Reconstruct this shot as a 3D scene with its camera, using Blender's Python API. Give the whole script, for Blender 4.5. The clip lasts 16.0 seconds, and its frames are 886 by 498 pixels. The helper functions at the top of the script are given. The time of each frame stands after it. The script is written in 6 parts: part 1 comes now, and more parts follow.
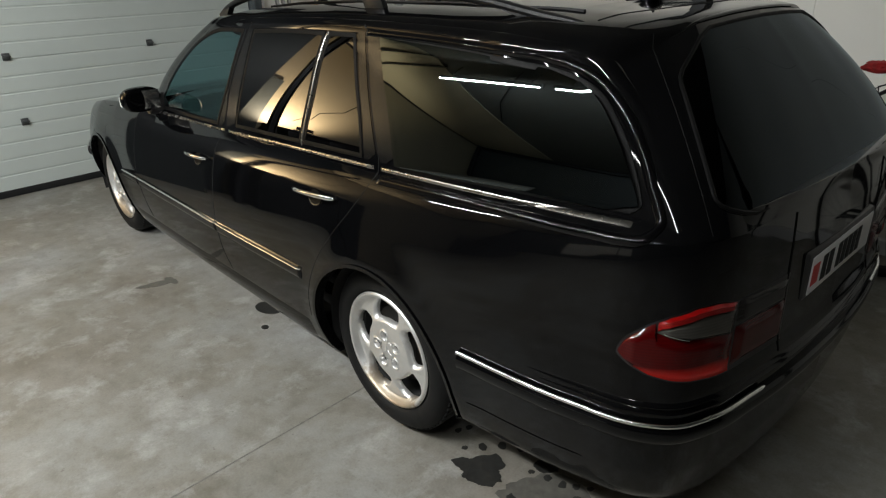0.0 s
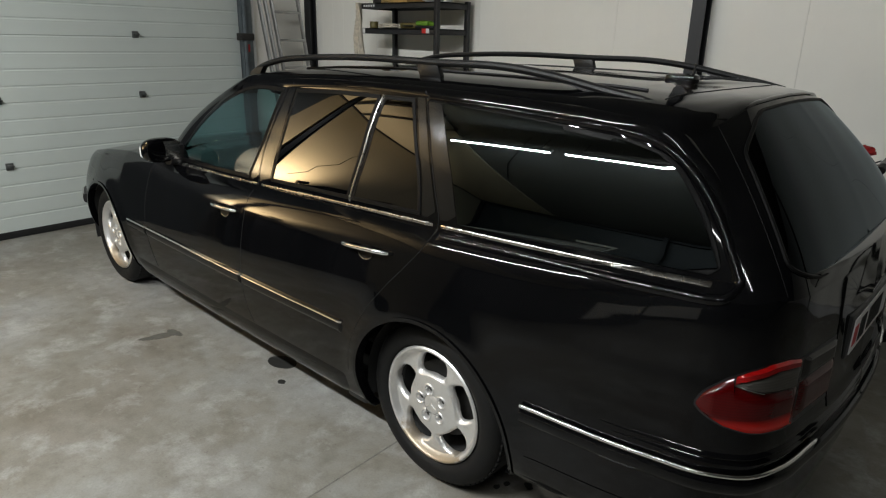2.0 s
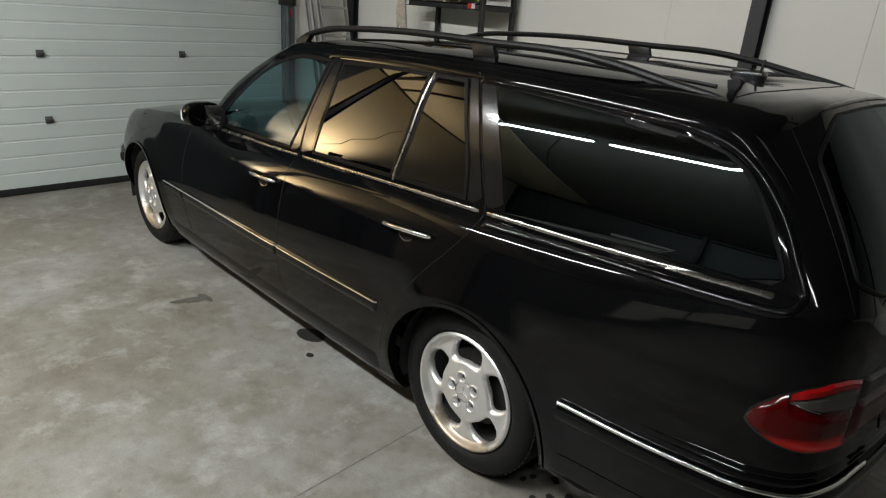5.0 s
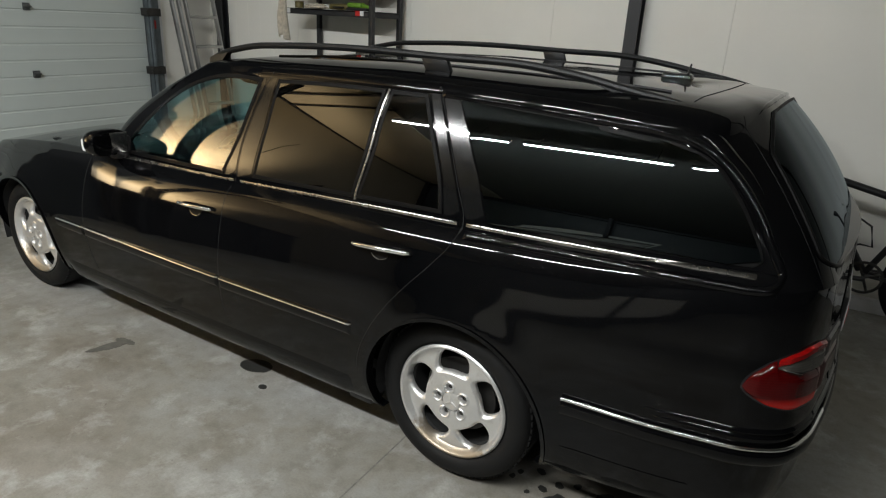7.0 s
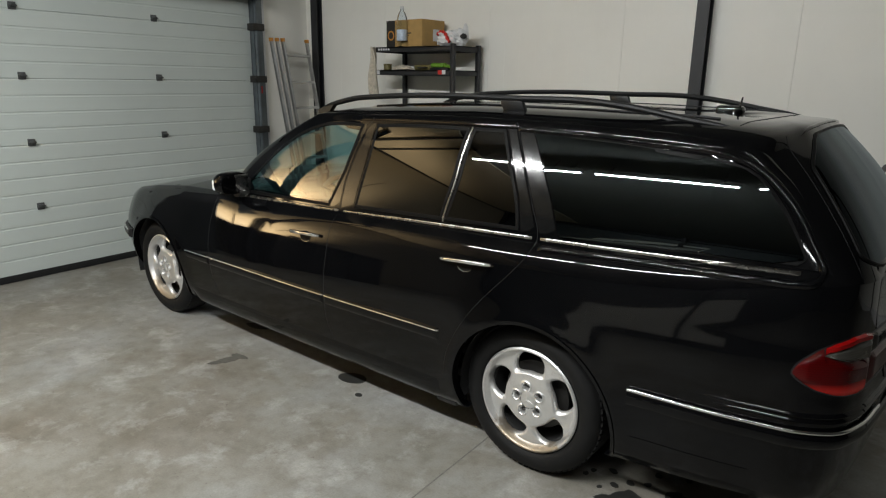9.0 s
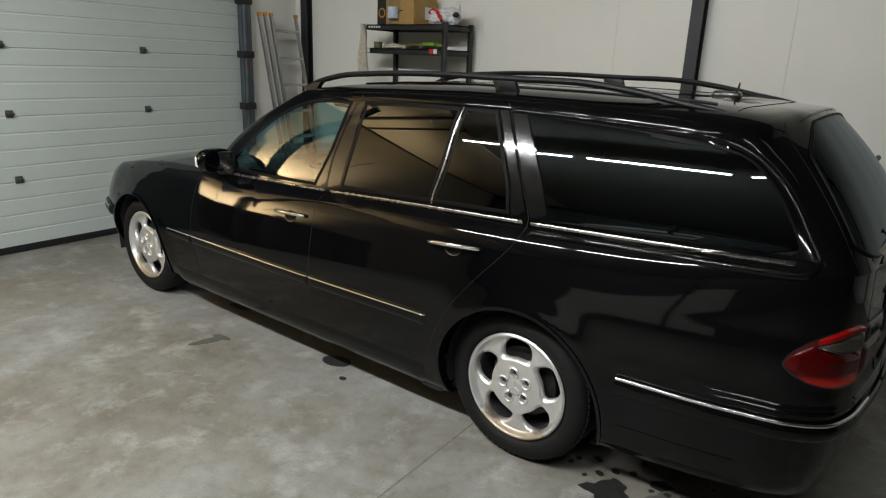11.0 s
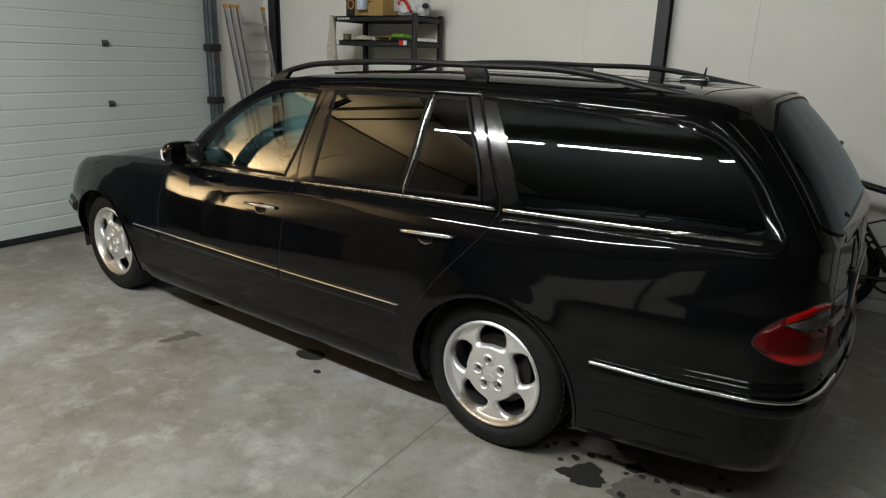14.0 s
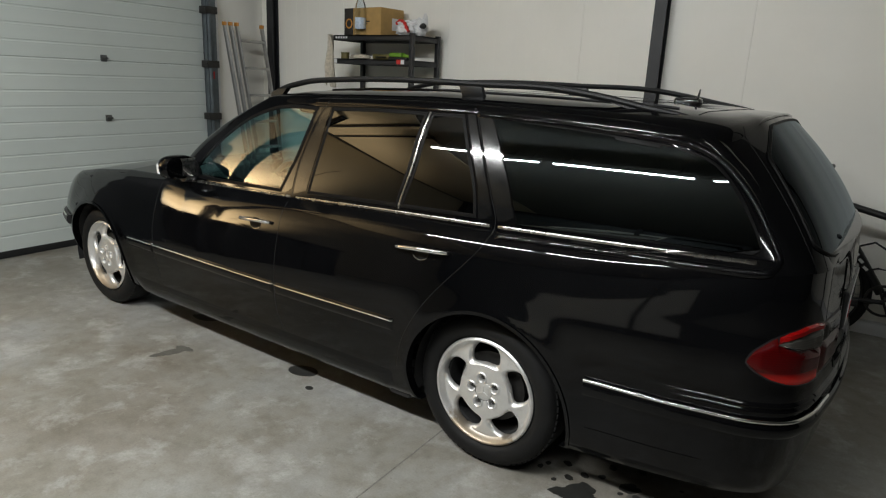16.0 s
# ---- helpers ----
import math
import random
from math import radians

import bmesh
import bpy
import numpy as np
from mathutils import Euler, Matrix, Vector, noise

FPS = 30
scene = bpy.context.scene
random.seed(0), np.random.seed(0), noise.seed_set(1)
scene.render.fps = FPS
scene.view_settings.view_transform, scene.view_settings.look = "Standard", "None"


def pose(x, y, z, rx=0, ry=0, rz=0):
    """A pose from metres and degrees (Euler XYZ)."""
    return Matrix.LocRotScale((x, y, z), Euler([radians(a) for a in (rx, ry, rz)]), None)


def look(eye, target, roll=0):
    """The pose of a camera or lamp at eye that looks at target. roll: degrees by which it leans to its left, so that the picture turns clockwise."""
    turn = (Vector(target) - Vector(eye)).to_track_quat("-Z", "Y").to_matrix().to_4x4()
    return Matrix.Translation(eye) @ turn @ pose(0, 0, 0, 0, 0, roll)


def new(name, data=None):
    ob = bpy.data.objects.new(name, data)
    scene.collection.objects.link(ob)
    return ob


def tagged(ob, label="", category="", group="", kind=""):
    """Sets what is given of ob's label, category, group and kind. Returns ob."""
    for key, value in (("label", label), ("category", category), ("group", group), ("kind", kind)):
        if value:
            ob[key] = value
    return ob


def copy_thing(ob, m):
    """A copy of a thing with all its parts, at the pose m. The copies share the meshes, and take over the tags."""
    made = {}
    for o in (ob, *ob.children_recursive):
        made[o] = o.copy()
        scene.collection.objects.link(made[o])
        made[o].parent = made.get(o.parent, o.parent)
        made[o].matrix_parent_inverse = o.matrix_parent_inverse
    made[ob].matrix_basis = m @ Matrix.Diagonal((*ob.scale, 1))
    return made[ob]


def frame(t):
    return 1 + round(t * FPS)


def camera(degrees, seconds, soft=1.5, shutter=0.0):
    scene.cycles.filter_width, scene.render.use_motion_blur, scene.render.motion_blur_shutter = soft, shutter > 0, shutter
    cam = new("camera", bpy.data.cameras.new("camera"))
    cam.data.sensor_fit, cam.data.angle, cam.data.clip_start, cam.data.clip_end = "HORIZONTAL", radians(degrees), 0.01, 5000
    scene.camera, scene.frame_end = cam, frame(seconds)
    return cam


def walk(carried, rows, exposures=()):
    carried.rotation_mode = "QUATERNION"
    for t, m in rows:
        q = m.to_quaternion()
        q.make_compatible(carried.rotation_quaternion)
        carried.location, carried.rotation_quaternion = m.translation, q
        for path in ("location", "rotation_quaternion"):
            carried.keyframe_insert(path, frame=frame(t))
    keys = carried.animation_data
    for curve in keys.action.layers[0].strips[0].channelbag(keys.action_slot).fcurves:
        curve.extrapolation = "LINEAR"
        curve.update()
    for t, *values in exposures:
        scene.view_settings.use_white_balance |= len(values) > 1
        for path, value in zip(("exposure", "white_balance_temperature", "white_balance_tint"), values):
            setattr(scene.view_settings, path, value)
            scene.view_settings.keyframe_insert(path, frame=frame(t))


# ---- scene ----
cam = camera(69.5, 16.0, soft=1.2)
PATH = [
    (0, (1.585, -1.145, 1.553), (0.222, 0.078, 0.749), -2.0),
    (0.5, (1.534, -1.193, 1.564), (0.177, 0.066, 0.807), 1.7),
    (1, (1.359, -1.319, 1.558), (0.14, 0.062, 0.779), 1.7),
    (1.5, (1.326, -1.436, 1.588), (0.042, -0.05, 0.933), 0.9),
    (2, (1.386, -1.457, 1.567), (0.094, -0.065, 0.941), 1.4),
    (2.5, (1.399, -1.442, 1.553), (0.153, -0.042, 0.856), 3.0),
    (3, (1.403, -1.436, 1.555), (0.141, -0.041, 0.876), 2.4),
    (3.5, (1.397, -1.435, 1.558), (0.129, -0.049, 0.871), 2.9),
    (4, (1.389, -1.449, 1.564), (0.088, -0.087, 0.89), 3.4),
    (4.5, (1.369, -1.457, 1.568), (0.041, -0.127, 0.883), 3.5),
    (4.7, (1.345, -1.463, 1.574), (0.015, -0.141, 0.879), 4.2),
    (6.8, (0.966, -1.649, 1.592), (-0.134, -0.132, 0.894), 2.1),
    (7, (0.987, -1.728, 1.609), (0.003, -0.123, 0.934), 3.2),
    (7.5, (1.027, -1.884, 1.624), (-0.075, -0.322, 1.038), 3.2),
    (8, (1.127, -1.952, 1.592), (-0.011, -0.403, 1.038), 0.0),
    (8.5, (1.166, -2.019, 1.562), (0.004, -0.478, 1.037), 1.0),
    (9, (1.184, -2.043, 1.552), (-0.026, -0.535, 1.042), 0.9),
    (9.2, (1.186, -2.018, 1.556), (-0.034, -0.526, 1.019), 2.1),
    (11.3, (1.142, -1.998, 1.527), (-0.02, -0.474, 0.954), 2.3),
    (11.5, (1.14, -1.998, 1.521), (-0.018, -0.477, 0.932), 2.3),
    (12, (1.144, -1.996, 1.52), (-0.015, -0.479, 0.922), 1.8),
    (12.5, (1.182, -1.979, 1.517), (0.08, -0.419, 0.922), 1.7),
    (13, (1.197, -1.979, 1.518), (0.14, -0.384, 0.935), 1.2),
    (13.5, (1.172, -1.993, 1.515), (0.096, -0.406, 0.946), 2.3),
    (14, (1.153, -1.989, 1.506), (0.048, -0.423, 0.935), 1.9),
    (14.5, (1.153, -1.993, 1.496), (0.05, -0.422, 0.935), 1.8),
    (15, (1.166, -1.986, 1.492), (0.082, -0.4, 0.936), 2.6),
    (15.5, (1.16, -1.983, 1.499), (0.08, -0.389, 0.959), 2.8),
    (16, (1.154, -1.993, 1.495), (0.052, -0.405, 0.983), 2.7),
]
walk(cam, [(t, look(eye, target, roll)) for t, eye, target, roll in PATH])

# ---- world and lights ----
world = bpy.data.worlds.new("world")
scene.world = world
world.use_nodes = True
world.node_tree.nodes["Background"].inputs[0].default_value = (0.5, 0.55, 0.62, 1)
world.node_tree.nodes["Background"].inputs[1].default_value = 0.0
YAW = 0.05                      # the room stands a little askew to the car
ROOM = Matrix.Rotation(YAW, 4, "Z")
DOOR_P, BACK_P, WALL_Q, LEFT_Q, CEIL = -4.33, 7.0, 2.86, -6.75, 4.0
NICHE_P = -4.9                  # the wall beside the door stands further back


def roof_h(q):
    """Height of the pitched roof's underside, which falls towards the west wall."""
    return 3.42 + 0.155 * (q + 2.33)




TUBE_Q, TUBE_Z, TUBES = -2.33, 3.06, ((-2.05, 1.47), (-0.375, 1.49), (1.30, 1.49))
LAMP = Vector((-4.18, -2.25, 1.045))   # warm work lamp that faces the wall beside the garage door

# ---- materials ----


def mat(name):
    m = bpy.data.materials.new(name)
    m.use_nodes = True
    nt = m.node_tree
    return m, nt, nt.nodes["Principled BSDF"]


def noise_tex(nt, scale, detail=4.0, rough=0.55, coord="Object", distort=0.0):
    tc = nt.nodes.new("ShaderNodeTexCoord")
    n = nt.nodes.new("ShaderNodeTexNoise")
    n.inputs["Scale"].default_value = scale
    n.inputs["Detail"].default_value = detail
    n.inputs["Roughness"].default_value = rough
    n.inputs["Distortion"].default_value = distort
    nt.links.new(tc.outputs[coord], n.inputs["Vector"])
    return n


def ramp(nt, src, stops):
    r = nt.nodes.new("ShaderNodeValToRGB")
    el = r.color_ramp.elements
    while len(el) < len(stops):
        el.new(0.5)
    for e, (p, c) in zip(el, stops):
        e.position = p
        e.color = (*c, 1) if len(c) == 3 else c
    nt.links.new(src, r.inputs[0])
    return r


def bump(nt, src, bsdf, strength, distance):
    b = nt.nodes.new("ShaderNodeBump")
    b.inputs["Strength"].default_value = strength
    b.inputs["Distance"].default_value = distance
    nt.links.new(src, b.inputs["Height"])
    nt.links.new(b.outputs[0], bsdf.inputs["Normal"])


def simple(name, col, rough, metal=0.0, vary=0.15, scale=9.0, bump_s=0.0, ior=1.5, rough_vary=0.08):
    m, nt, b = mat(name)
    n = noise_tex(nt, scale, 6.0)
    lo = tuple(c * (1 - vary) for c in col)
    hi = tuple(min(1.0, c * (1 + vary)) for c in col)
    r = ramp(nt, n.outputs[0], [(0.3, lo), (0.7, hi)])
    nt.links.new(r.outputs[0], b.inputs["Base Color"])
    rr = ramp(nt, n.outputs[0], [(0.25, (max(0.0, rough - rough_vary),) * 3), (0.75, (min(1.0, rough + rough_vary),) * 3)])
    nt.links.new(rr.outputs[0], b.inputs["Roughness"])
    b.inputs["Metallic"].default_value = metal
    b.inputs["IOR"].default_value = ior
    if bump_s:
        n2 = noise_tex(nt, scale * 12, 3.0)
        bump(nt, n2.outputs[0], b, bump_s, 0.001)
    return m


def glass_mat(name, tint, ior, rough=0.0, coat=(1, 1, 1)):
    """Thin glass; an ior below 1 stands for an even share of mirror, for panes seen from both sides."""
    m, nt, b = mat(name)
    nt.nodes.remove(b)
    out = nt.nodes["Material Output"]
    tr = nt.nodes.new("ShaderNodeBsdfTransparent")
    tr.inputs[0].default_value = (*tint, 1)
    gl = nt.nodes.new("ShaderNodeBsdfGlossy")
    gl.inputs["Roughness"].default_value = rough
    gl.inputs[0].default_value = (*coat, 1)
    mx = nt.nodes.new("ShaderNodeMixShader")
    if ior > 1:
        fr = nt.nodes.new("ShaderNodeFresnel")
        fr.inputs[0].default_value = ior
        nt.links.new(fr.outputs[0], mx.inputs[0])
    else:
        mx.inputs[0].default_value = ior
    nt.links.new(tr.outputs[0], mx.inputs[1])
    nt.links.new(gl.outputs[0], mx.inputs[2])
    nt.links.new(mx.outputs[0], out.inputs[0])
    return m


def emitter(name, col, strength):
    m, nt, b = mat(name)
    b.inputs["Base Color"].default_value = (0.8, 0.8, 0.8, 1)
    b.inputs["Emission Color"].default_value = (*col, 1)
    b.inputs["Emission Strength"].default_value = strength
    return m


def concrete_mat():
    m, nt, b = mat("concrete")
    big = noise_tex(nt, 0.9, 5.0, 0.6, distort=0.6)
    mid = noise_tex(nt, 3.1, 9.0, 0.66, distort=0.2)
    haze = noise_tex(nt, 4.6, 9.0, 0.70, distort=0.25)
    fine = noise_tex(nt, 110.0, 3.0, 0.6)
    speck = noise_tex(nt, 34.0, 4.0, 0.6)

    def blend(kind, fac, a, c):
        x = nt.nodes.new("ShaderNodeMix")
        x.data_type, x.blend_type = "RGBA", kind
        x.inputs[0].default_value = 1.0
        if isinstance(fac, float):
            x.inputs[0].default_value = fac
        else:
            nt.links.new(fac, x.inputs[0])
        nt.links.new(a, x.inputs[6])
        if isinstance(c, tuple):
            x.inputs[7].default_value = (*c, 1)
        else:
            nt.links.new(c, x.inputs[7])
        return x.outputs[2]

    r1 = ramp(nt, big.outputs[0], [(0.32, (0.196, 0.179, 0.150)), (0.48, (0.245, 0.237, 0.211)), (0.66, (0.290, 0.293, 0.283))])
    r2 = ramp(nt, mid.outputs[0], [(0.30, (0.70, 0.67, 0.61)), (0.45, (0.90, 0.885, 0.855)), (0.56, (1.0, 1.0, 1.0)), (0.72, (1.15, 1.15, 1.16))])
    r3 = ramp(nt, fine.outputs[0], [(0.3, (0.90, 0.90, 0.90)), (0.6, (1.03, 1.03, 1.03))])
    r4 = ramp(nt, haze.outputs[0], [(0.52, (0, 0, 0)), (0.68, (0.55, 0.55, 0.55))])
    r5 = ramp(nt, speck.outputs[0], [(0.26, (0.45, 0.42, 0.38)), (0.34, (1.0, 1.0, 1.0))])
    small = noise_tex(nt, 13.0, 7.0, 0.62)
    r6 = ramp(nt, small.outputs[0], [(0.34, (0.86, 0.85, 0.83)), (0.5, (1.0, 1.0, 1.0)), (0.68, (1.10, 1.10, 1.11))])
    c = blend("MULTIPLY", 0.9, r1.outputs[0], r2.outputs[0])
    c = blend("MULTIPLY", 1.0, c, r6.outputs[0])
    c = blend("MIX", r4.outputs[0], c, (0.45, 0.45, 0.435))
    c = blend("MULTIPLY", 0.7, c, r5.outputs[0])
    c = blend("MULTIPLY", 1.0, c, r3.outputs[0])
    nt.links.new(c, b.inputs["Base Color"])
    rr = ramp(nt, mid.outputs[0], [(0.3, (0.38,) * 3), (0.7, (0.62,) * 3)])
    nt.links.new(rr.outputs[0], b.inputs["Roughness"])
    bump(nt, fine.outputs[0], b, 0.25, 0.002)
    return m


def wall_mat(name, col):
    m, nt, b = mat(name)
    n = noise_tex(nt, 1.3, 5.0)
    r = ramp(nt, n.outputs[0], [(0.3, tuple(c * 0.93 for c in col)), (0.7, col)])
    nt.links.new(r.outputs[0], b.inputs["Base Color"])
    b.inputs["Roughness"].default_value = 0.45
    n2 = noise_tex(nt, 160.0, 2.0)
    bump(nt, n2.outputs[0], b, 0.06, 0.001)
    return m


def paint_mat():
    m, nt, b = mat("black_paint")
    n = noise_tex(nt, 3.0, 6.0, 0.6)
    r = ramp(nt, n.outputs[0], [(0.35, (0.0016, 0.0017, 0.002)), (0.7, (0.003, 0.003, 0.0034))])
    nt.links.new(r.outputs[0], b.inputs["Base Color"])
    rr = ramp(nt, n.outputs[0], [(0.35, (0.035,) * 3), (0.75, (0.075,) * 3)])
    nt.links.new(rr.outputs[0], b.inputs["Roughness"])
    b.inputs["IOR"].default_value = 1.35
    n2 = noise_tex(nt, 260.0, 2.0)
    bump(nt, n2.outputs[0], b, 0.02, 0.0004)
    return m


def alloy_mat():
    m, nt, b = mat("silver_alloy")
    n = noise_tex(nt, 14.0, 7.0, 0.65)
    r = ramp(nt, n.outputs[0], [(0.24, (0.52, 0.49, 0.45)), (0.42, (0.74, 0.735, 0.72)), (0.8, (0.84, 0.835, 0.83))])
    # kerb rash along the foot of the rim's lip
    tc = nt.nodes.new("ShaderNodeTexCoord")
    g = nt.nodes.new("ShaderNodeVectorMath")
    g.operation = "LENGTH"
    nt.links.new(tc.outputs["Object"], g.inputs[0])
    lip = ramp(nt, g.outputs[1], [(0.190, (0, 0, 0)), (0.202, (1, 1, 1))])
    sep = nt.nodes.new("ShaderNodeSeparateXYZ")
    nt.links.new(tc.outputs["Object"], sep.inputs[0])
    ad = nt.nodes.new("ShaderNodeMath")
    ad.operation = "MULTIPLY_ADD"
    nt.links.new(sep.outputs[2], ad.inputs[0])
    ad.inputs[1].default_value = -3.2
    nt.links.new(n.outputs[0], ad.inputs[2])
    low_side = ramp(nt, ad.outputs[0], [(0.88, (0, 0, 0)), (1.0, (1, 1, 1))])
    mu = nt.nodes.new("ShaderNodeMath")
    mu.operation = "MULTIPLY"
    nt.links.new(lip.outputs[0], mu.inputs[0])
    nt.links.new(low_side.outputs[0], mu.inputs[1])
    x = nt.nodes.new("ShaderNodeMix")
    x.data_type = "RGBA"
    nt.links.new(mu.outputs[0], x.inputs[0])
    nt.links.new(r.outputs[0], x.inputs[6])
    x.inputs[7].default_value = (0.43, 0.36, 0.27, 1)
    nt.links.new(x.outputs[2], b.inputs["Base Color"])
    b.inputs["Metallic"].default_value = 0.82
    rr = ramp(nt, n.outputs[0], [(0.3, (0.50,) * 3), (0.7, (0.36,) * 3)])
    nt.links.new(rr.outputs[0], b.inputs["Roughness"])
    return m


CONCRETE = concrete_mat()
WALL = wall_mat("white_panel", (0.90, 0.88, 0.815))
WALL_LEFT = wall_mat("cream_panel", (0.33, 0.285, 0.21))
# walls coloured near black to bounce little light and to reflect dark
DARKENED_WALL = wall_mat("darkened_panel", (0.048, 0.056, 0.060))
# the work lamp's falloff over one cream ceiling is put into two tones
CEILING_DIMMED = wall_mat("dimmed_ceiling", (0.163, 0.16, 0.148))
CEILING_LAMPLIT = wall_mat("lamplit_ceiling", (0.52, 0.46, 0.35))
DOOR = wall_mat("door_panel", (0.60, 0.65, 0.62))
PAINT = paint_mat()
GLASS = glass_mat("clear_glass", (0.58, 0.78, 0.80), 1.64)
REARGLASS = glass_mat("rear_glass", (0.003, 0.0035, 0.004), 1.30, 0.0, (0.50, 0.57, 0.62))
PRIVACY = glass_mat("privacy_glass", (0.004, 0.005, 0.006), 1.74)
QUARTER = glass_mat("quarter_glass", (0.004, 0.006, 0.007), 1.74, 0.0, (0.82, 0.96, 1.0))
SCREEN = glass_mat("screen_glass", (0.36, 0.56, 0.58), 0.07)
CHROME = simple("chrome", (0.80, 0.80, 0.79), 0.17, 1.0, 0.05, 20, rough_vary=0.05)
BRIGHT = simple("brushed_bright_trim", (0.36, 0.345, 0.32), 0.27, 1.0, 0.06, 20, rough_vary=0.04)
TRIM = simple("black_trim", (0.012, 0.012, 0.013), 0.38, vary=0.3, scale=30)
PILLAR = simple("satin_pillar", (0.006, 0.006, 0.006), 0.13, vary=0.2, scale=30, ior=1.6, rough_vary=0.025)
SEAL = simple("window_rubber", (0.003, 0.003, 0.003), 0.5, vary=0.2, scale=30, ior=1.2)
SATIN = simple("satin_black_rail", (0.006, 0.0065, 0.007), 0.42, vary=0.2, scale=40, ior=1.35)
RUBBER = simple("tyre_rubber", (0.0065, 0.0065, 0.0065), 0.68, vary=0.35, scale=25, bump_s=0.3, ior=1.35)
MATTE = simple("matte_black", (0.008, 0.008, 0.008), 0.9, vary=0.3)
ALLOY = alloy_mat()
DARKMETAL = simple("dark_metal", (0.05, 0.048, 0.045), 0.5, 0.6, 0.3, 20)
STEEL = simple("galvanised_steel", (0.15, 0.175, 0.19), 0.45, 0.6, 0.2, 12)
HINGE = simple("hinge_steel", (0.10, 0.105, 0.105), 0.45, 0.5, 0.3, 30)
COLUMN = simple("dark_steel_column", (0.014, 0.015, 0.018), 0.5, vary=0.3, scale=6)
ALU = simple("aluminium", (0.42, 0.415, 0.40), 0.36, 0.85, 0.1, 18)
ORANGE = simple("orange_plastic", (0.55, 0.24, 0.04), 0.5)
SHELF = simple("black_steel_shelf", (0.012, 0.012, 0.014), 0.45, vary=0.3)
CARD = simple("cardboard", (0.42, 0.26, 0.09), 0.8, vary=0.12, scale=14)
CARDBLACK = simple("black_print", (0.02, 0.018, 0.016), 0.6)
WHITE = simple("white_plastic", (0.72, 0.72, 0.72), 0.5, vary=0.06)
PALEBLUE = simple("pale_blue_print", (0.56, 0.66, 0.78), 0.35, vary=0.25, scale=40)
RED = simple("red_plastic", (0.55, 0.02, 0.015), 0.45)
GLOVE = simple("red_cloth", (0.30, 0.012, 0.012), 0.8, vary=0.3, scale=30)
GREEN = simple("green_plastic", (0.13, 0.27, 0.02), 0.45)
OLIVE = simple("olive_tin", (0.12, 0.10, 0.03), 0.5)
CLOTH = simple("cream_cloth", (0.62, 0.56, 0.46), 0.9, vary=0.2, scale=40)
BOTTLE = glass_mat("clear_plastic", (0.90, 0.94, 0.97), 1.3, 0.03)
LEATHER = simple("dark_leather", (0.03, 0.028, 0.026), 0.5, vary=0.2, scale=30, bump_s=0.2)
STAIN = simple("oil_stain", (0.024, 0.024, 0.022), 0.5, vary=0.35, scale=40)
DAMP = simple("damp_mark", (0.108, 0.103, 0.090), 0.55, vary=0.25, scale=30)
JOINT = simple("joint_filler", (0.17, 0.165, 0.15), 0.8, vary=0.3, scale=30)
BIKE = simple("bike_black", (0.012, 0.012, 0.013), 0.35, vary=0.2)
TUBE_FRONT = emitter("lit_front_tube", (0.965, 0.99, 0.985), 570.0)
TUBE_WEAK = emitter("dim_tube", (0.965, 0.99, 0.985), 145.0)
TUBE_LIT = emitter("lit_tube", (0.965, 0.99, 0.985), 600.0)


def lens_mat(name, col, rough, foot=None):
    """Ribbed plastic lens; foot is the colour of the reflector moulded into its lower third."""
    m, nt, b = mat(name)
    w = nt.nodes.new("ShaderNodeTexWave")
    tc = nt.nodes.new("ShaderNodeTexCoord")
    w.bands_direction = "Z"
    w.inputs["Scale"].default_value = 42.0
    w.inputs["Distortion"].default_value = 1.5
    nt.links.new(tc.outputs["Object"], w.inputs["Vector"])
    r = ramp(nt, w.outputs[0], [(0.2, tuple(c * 0.85 for c in col)), (0.8, col)])
    src = r.outputs[0]
    if foot:
        sep = nt.nodes.new("ShaderNodeSeparateXYZ")
        nt.links.new(tc.outputs["Object"], sep.inputs[0])
        f = ramp(nt, sep.outputs[2], [(0.660, (1, 1, 1)), (0.688, (0, 0, 0))])
        x = nt.nodes.new("ShaderNodeMix")
        x.data_type = "RGBA"
        nt.links.new(f.outputs[0], x.inputs[0])
        nt.links.new(src, x.inputs[6])
        x.inputs[7].default_value = (*foot, 1)
        src = x.outputs[2]
    nt.links.new(src, b.inputs["Base Color"])
    b.inputs["Roughness"].default_value = rough
    b.inputs["IOR"].default_value = 1.36
    return m


RED_LENS = lens_mat("red_lens", (0.06, 0.0012, 0.0015), 0.05, (0.68, 0.014, 0.008))
RED_EDGE = lens_mat("red_edge_lens", (0.22, 0.003, 0.003), 0.05)
DARK_RED = lens_mat("dark_red_lens", (0.055, 0.0015, 0.002), 0.08)
SMOKE_LENS = lens_mat("smoked_lens", (0.055, 0.052, 0.046), 0.10)
SMOKE_DARK = lens_mat("dark_smoked_lens", (0.016, 0.014, 0.014), 0.10)

# ---- mesh helpers ----


def empty(name, label, category, m=None, group="", kind=""):
    ob = new(name)
    ob.matrix_world = m or Matrix()
    return tagged(ob, label, category, group, kind)


def part(name, bm, material, parent=None, label="", smooth=True, edge=35):
    me = bpy.data.meshes.new(name)
    bm.to_mesh(me)
    bm.free()
    for mt in material if isinstance(material, (list, tuple)) else (material,):
        me.materials.append(mt)
    if smooth:
        for p in me.polygons:
            p.use_smooth = True
        me.set_sharp_from_angle(angle=radians(edge))
    ob = new(name, me)
    ob.parent = parent
    if label:
        ob["label"] = label
    return ob


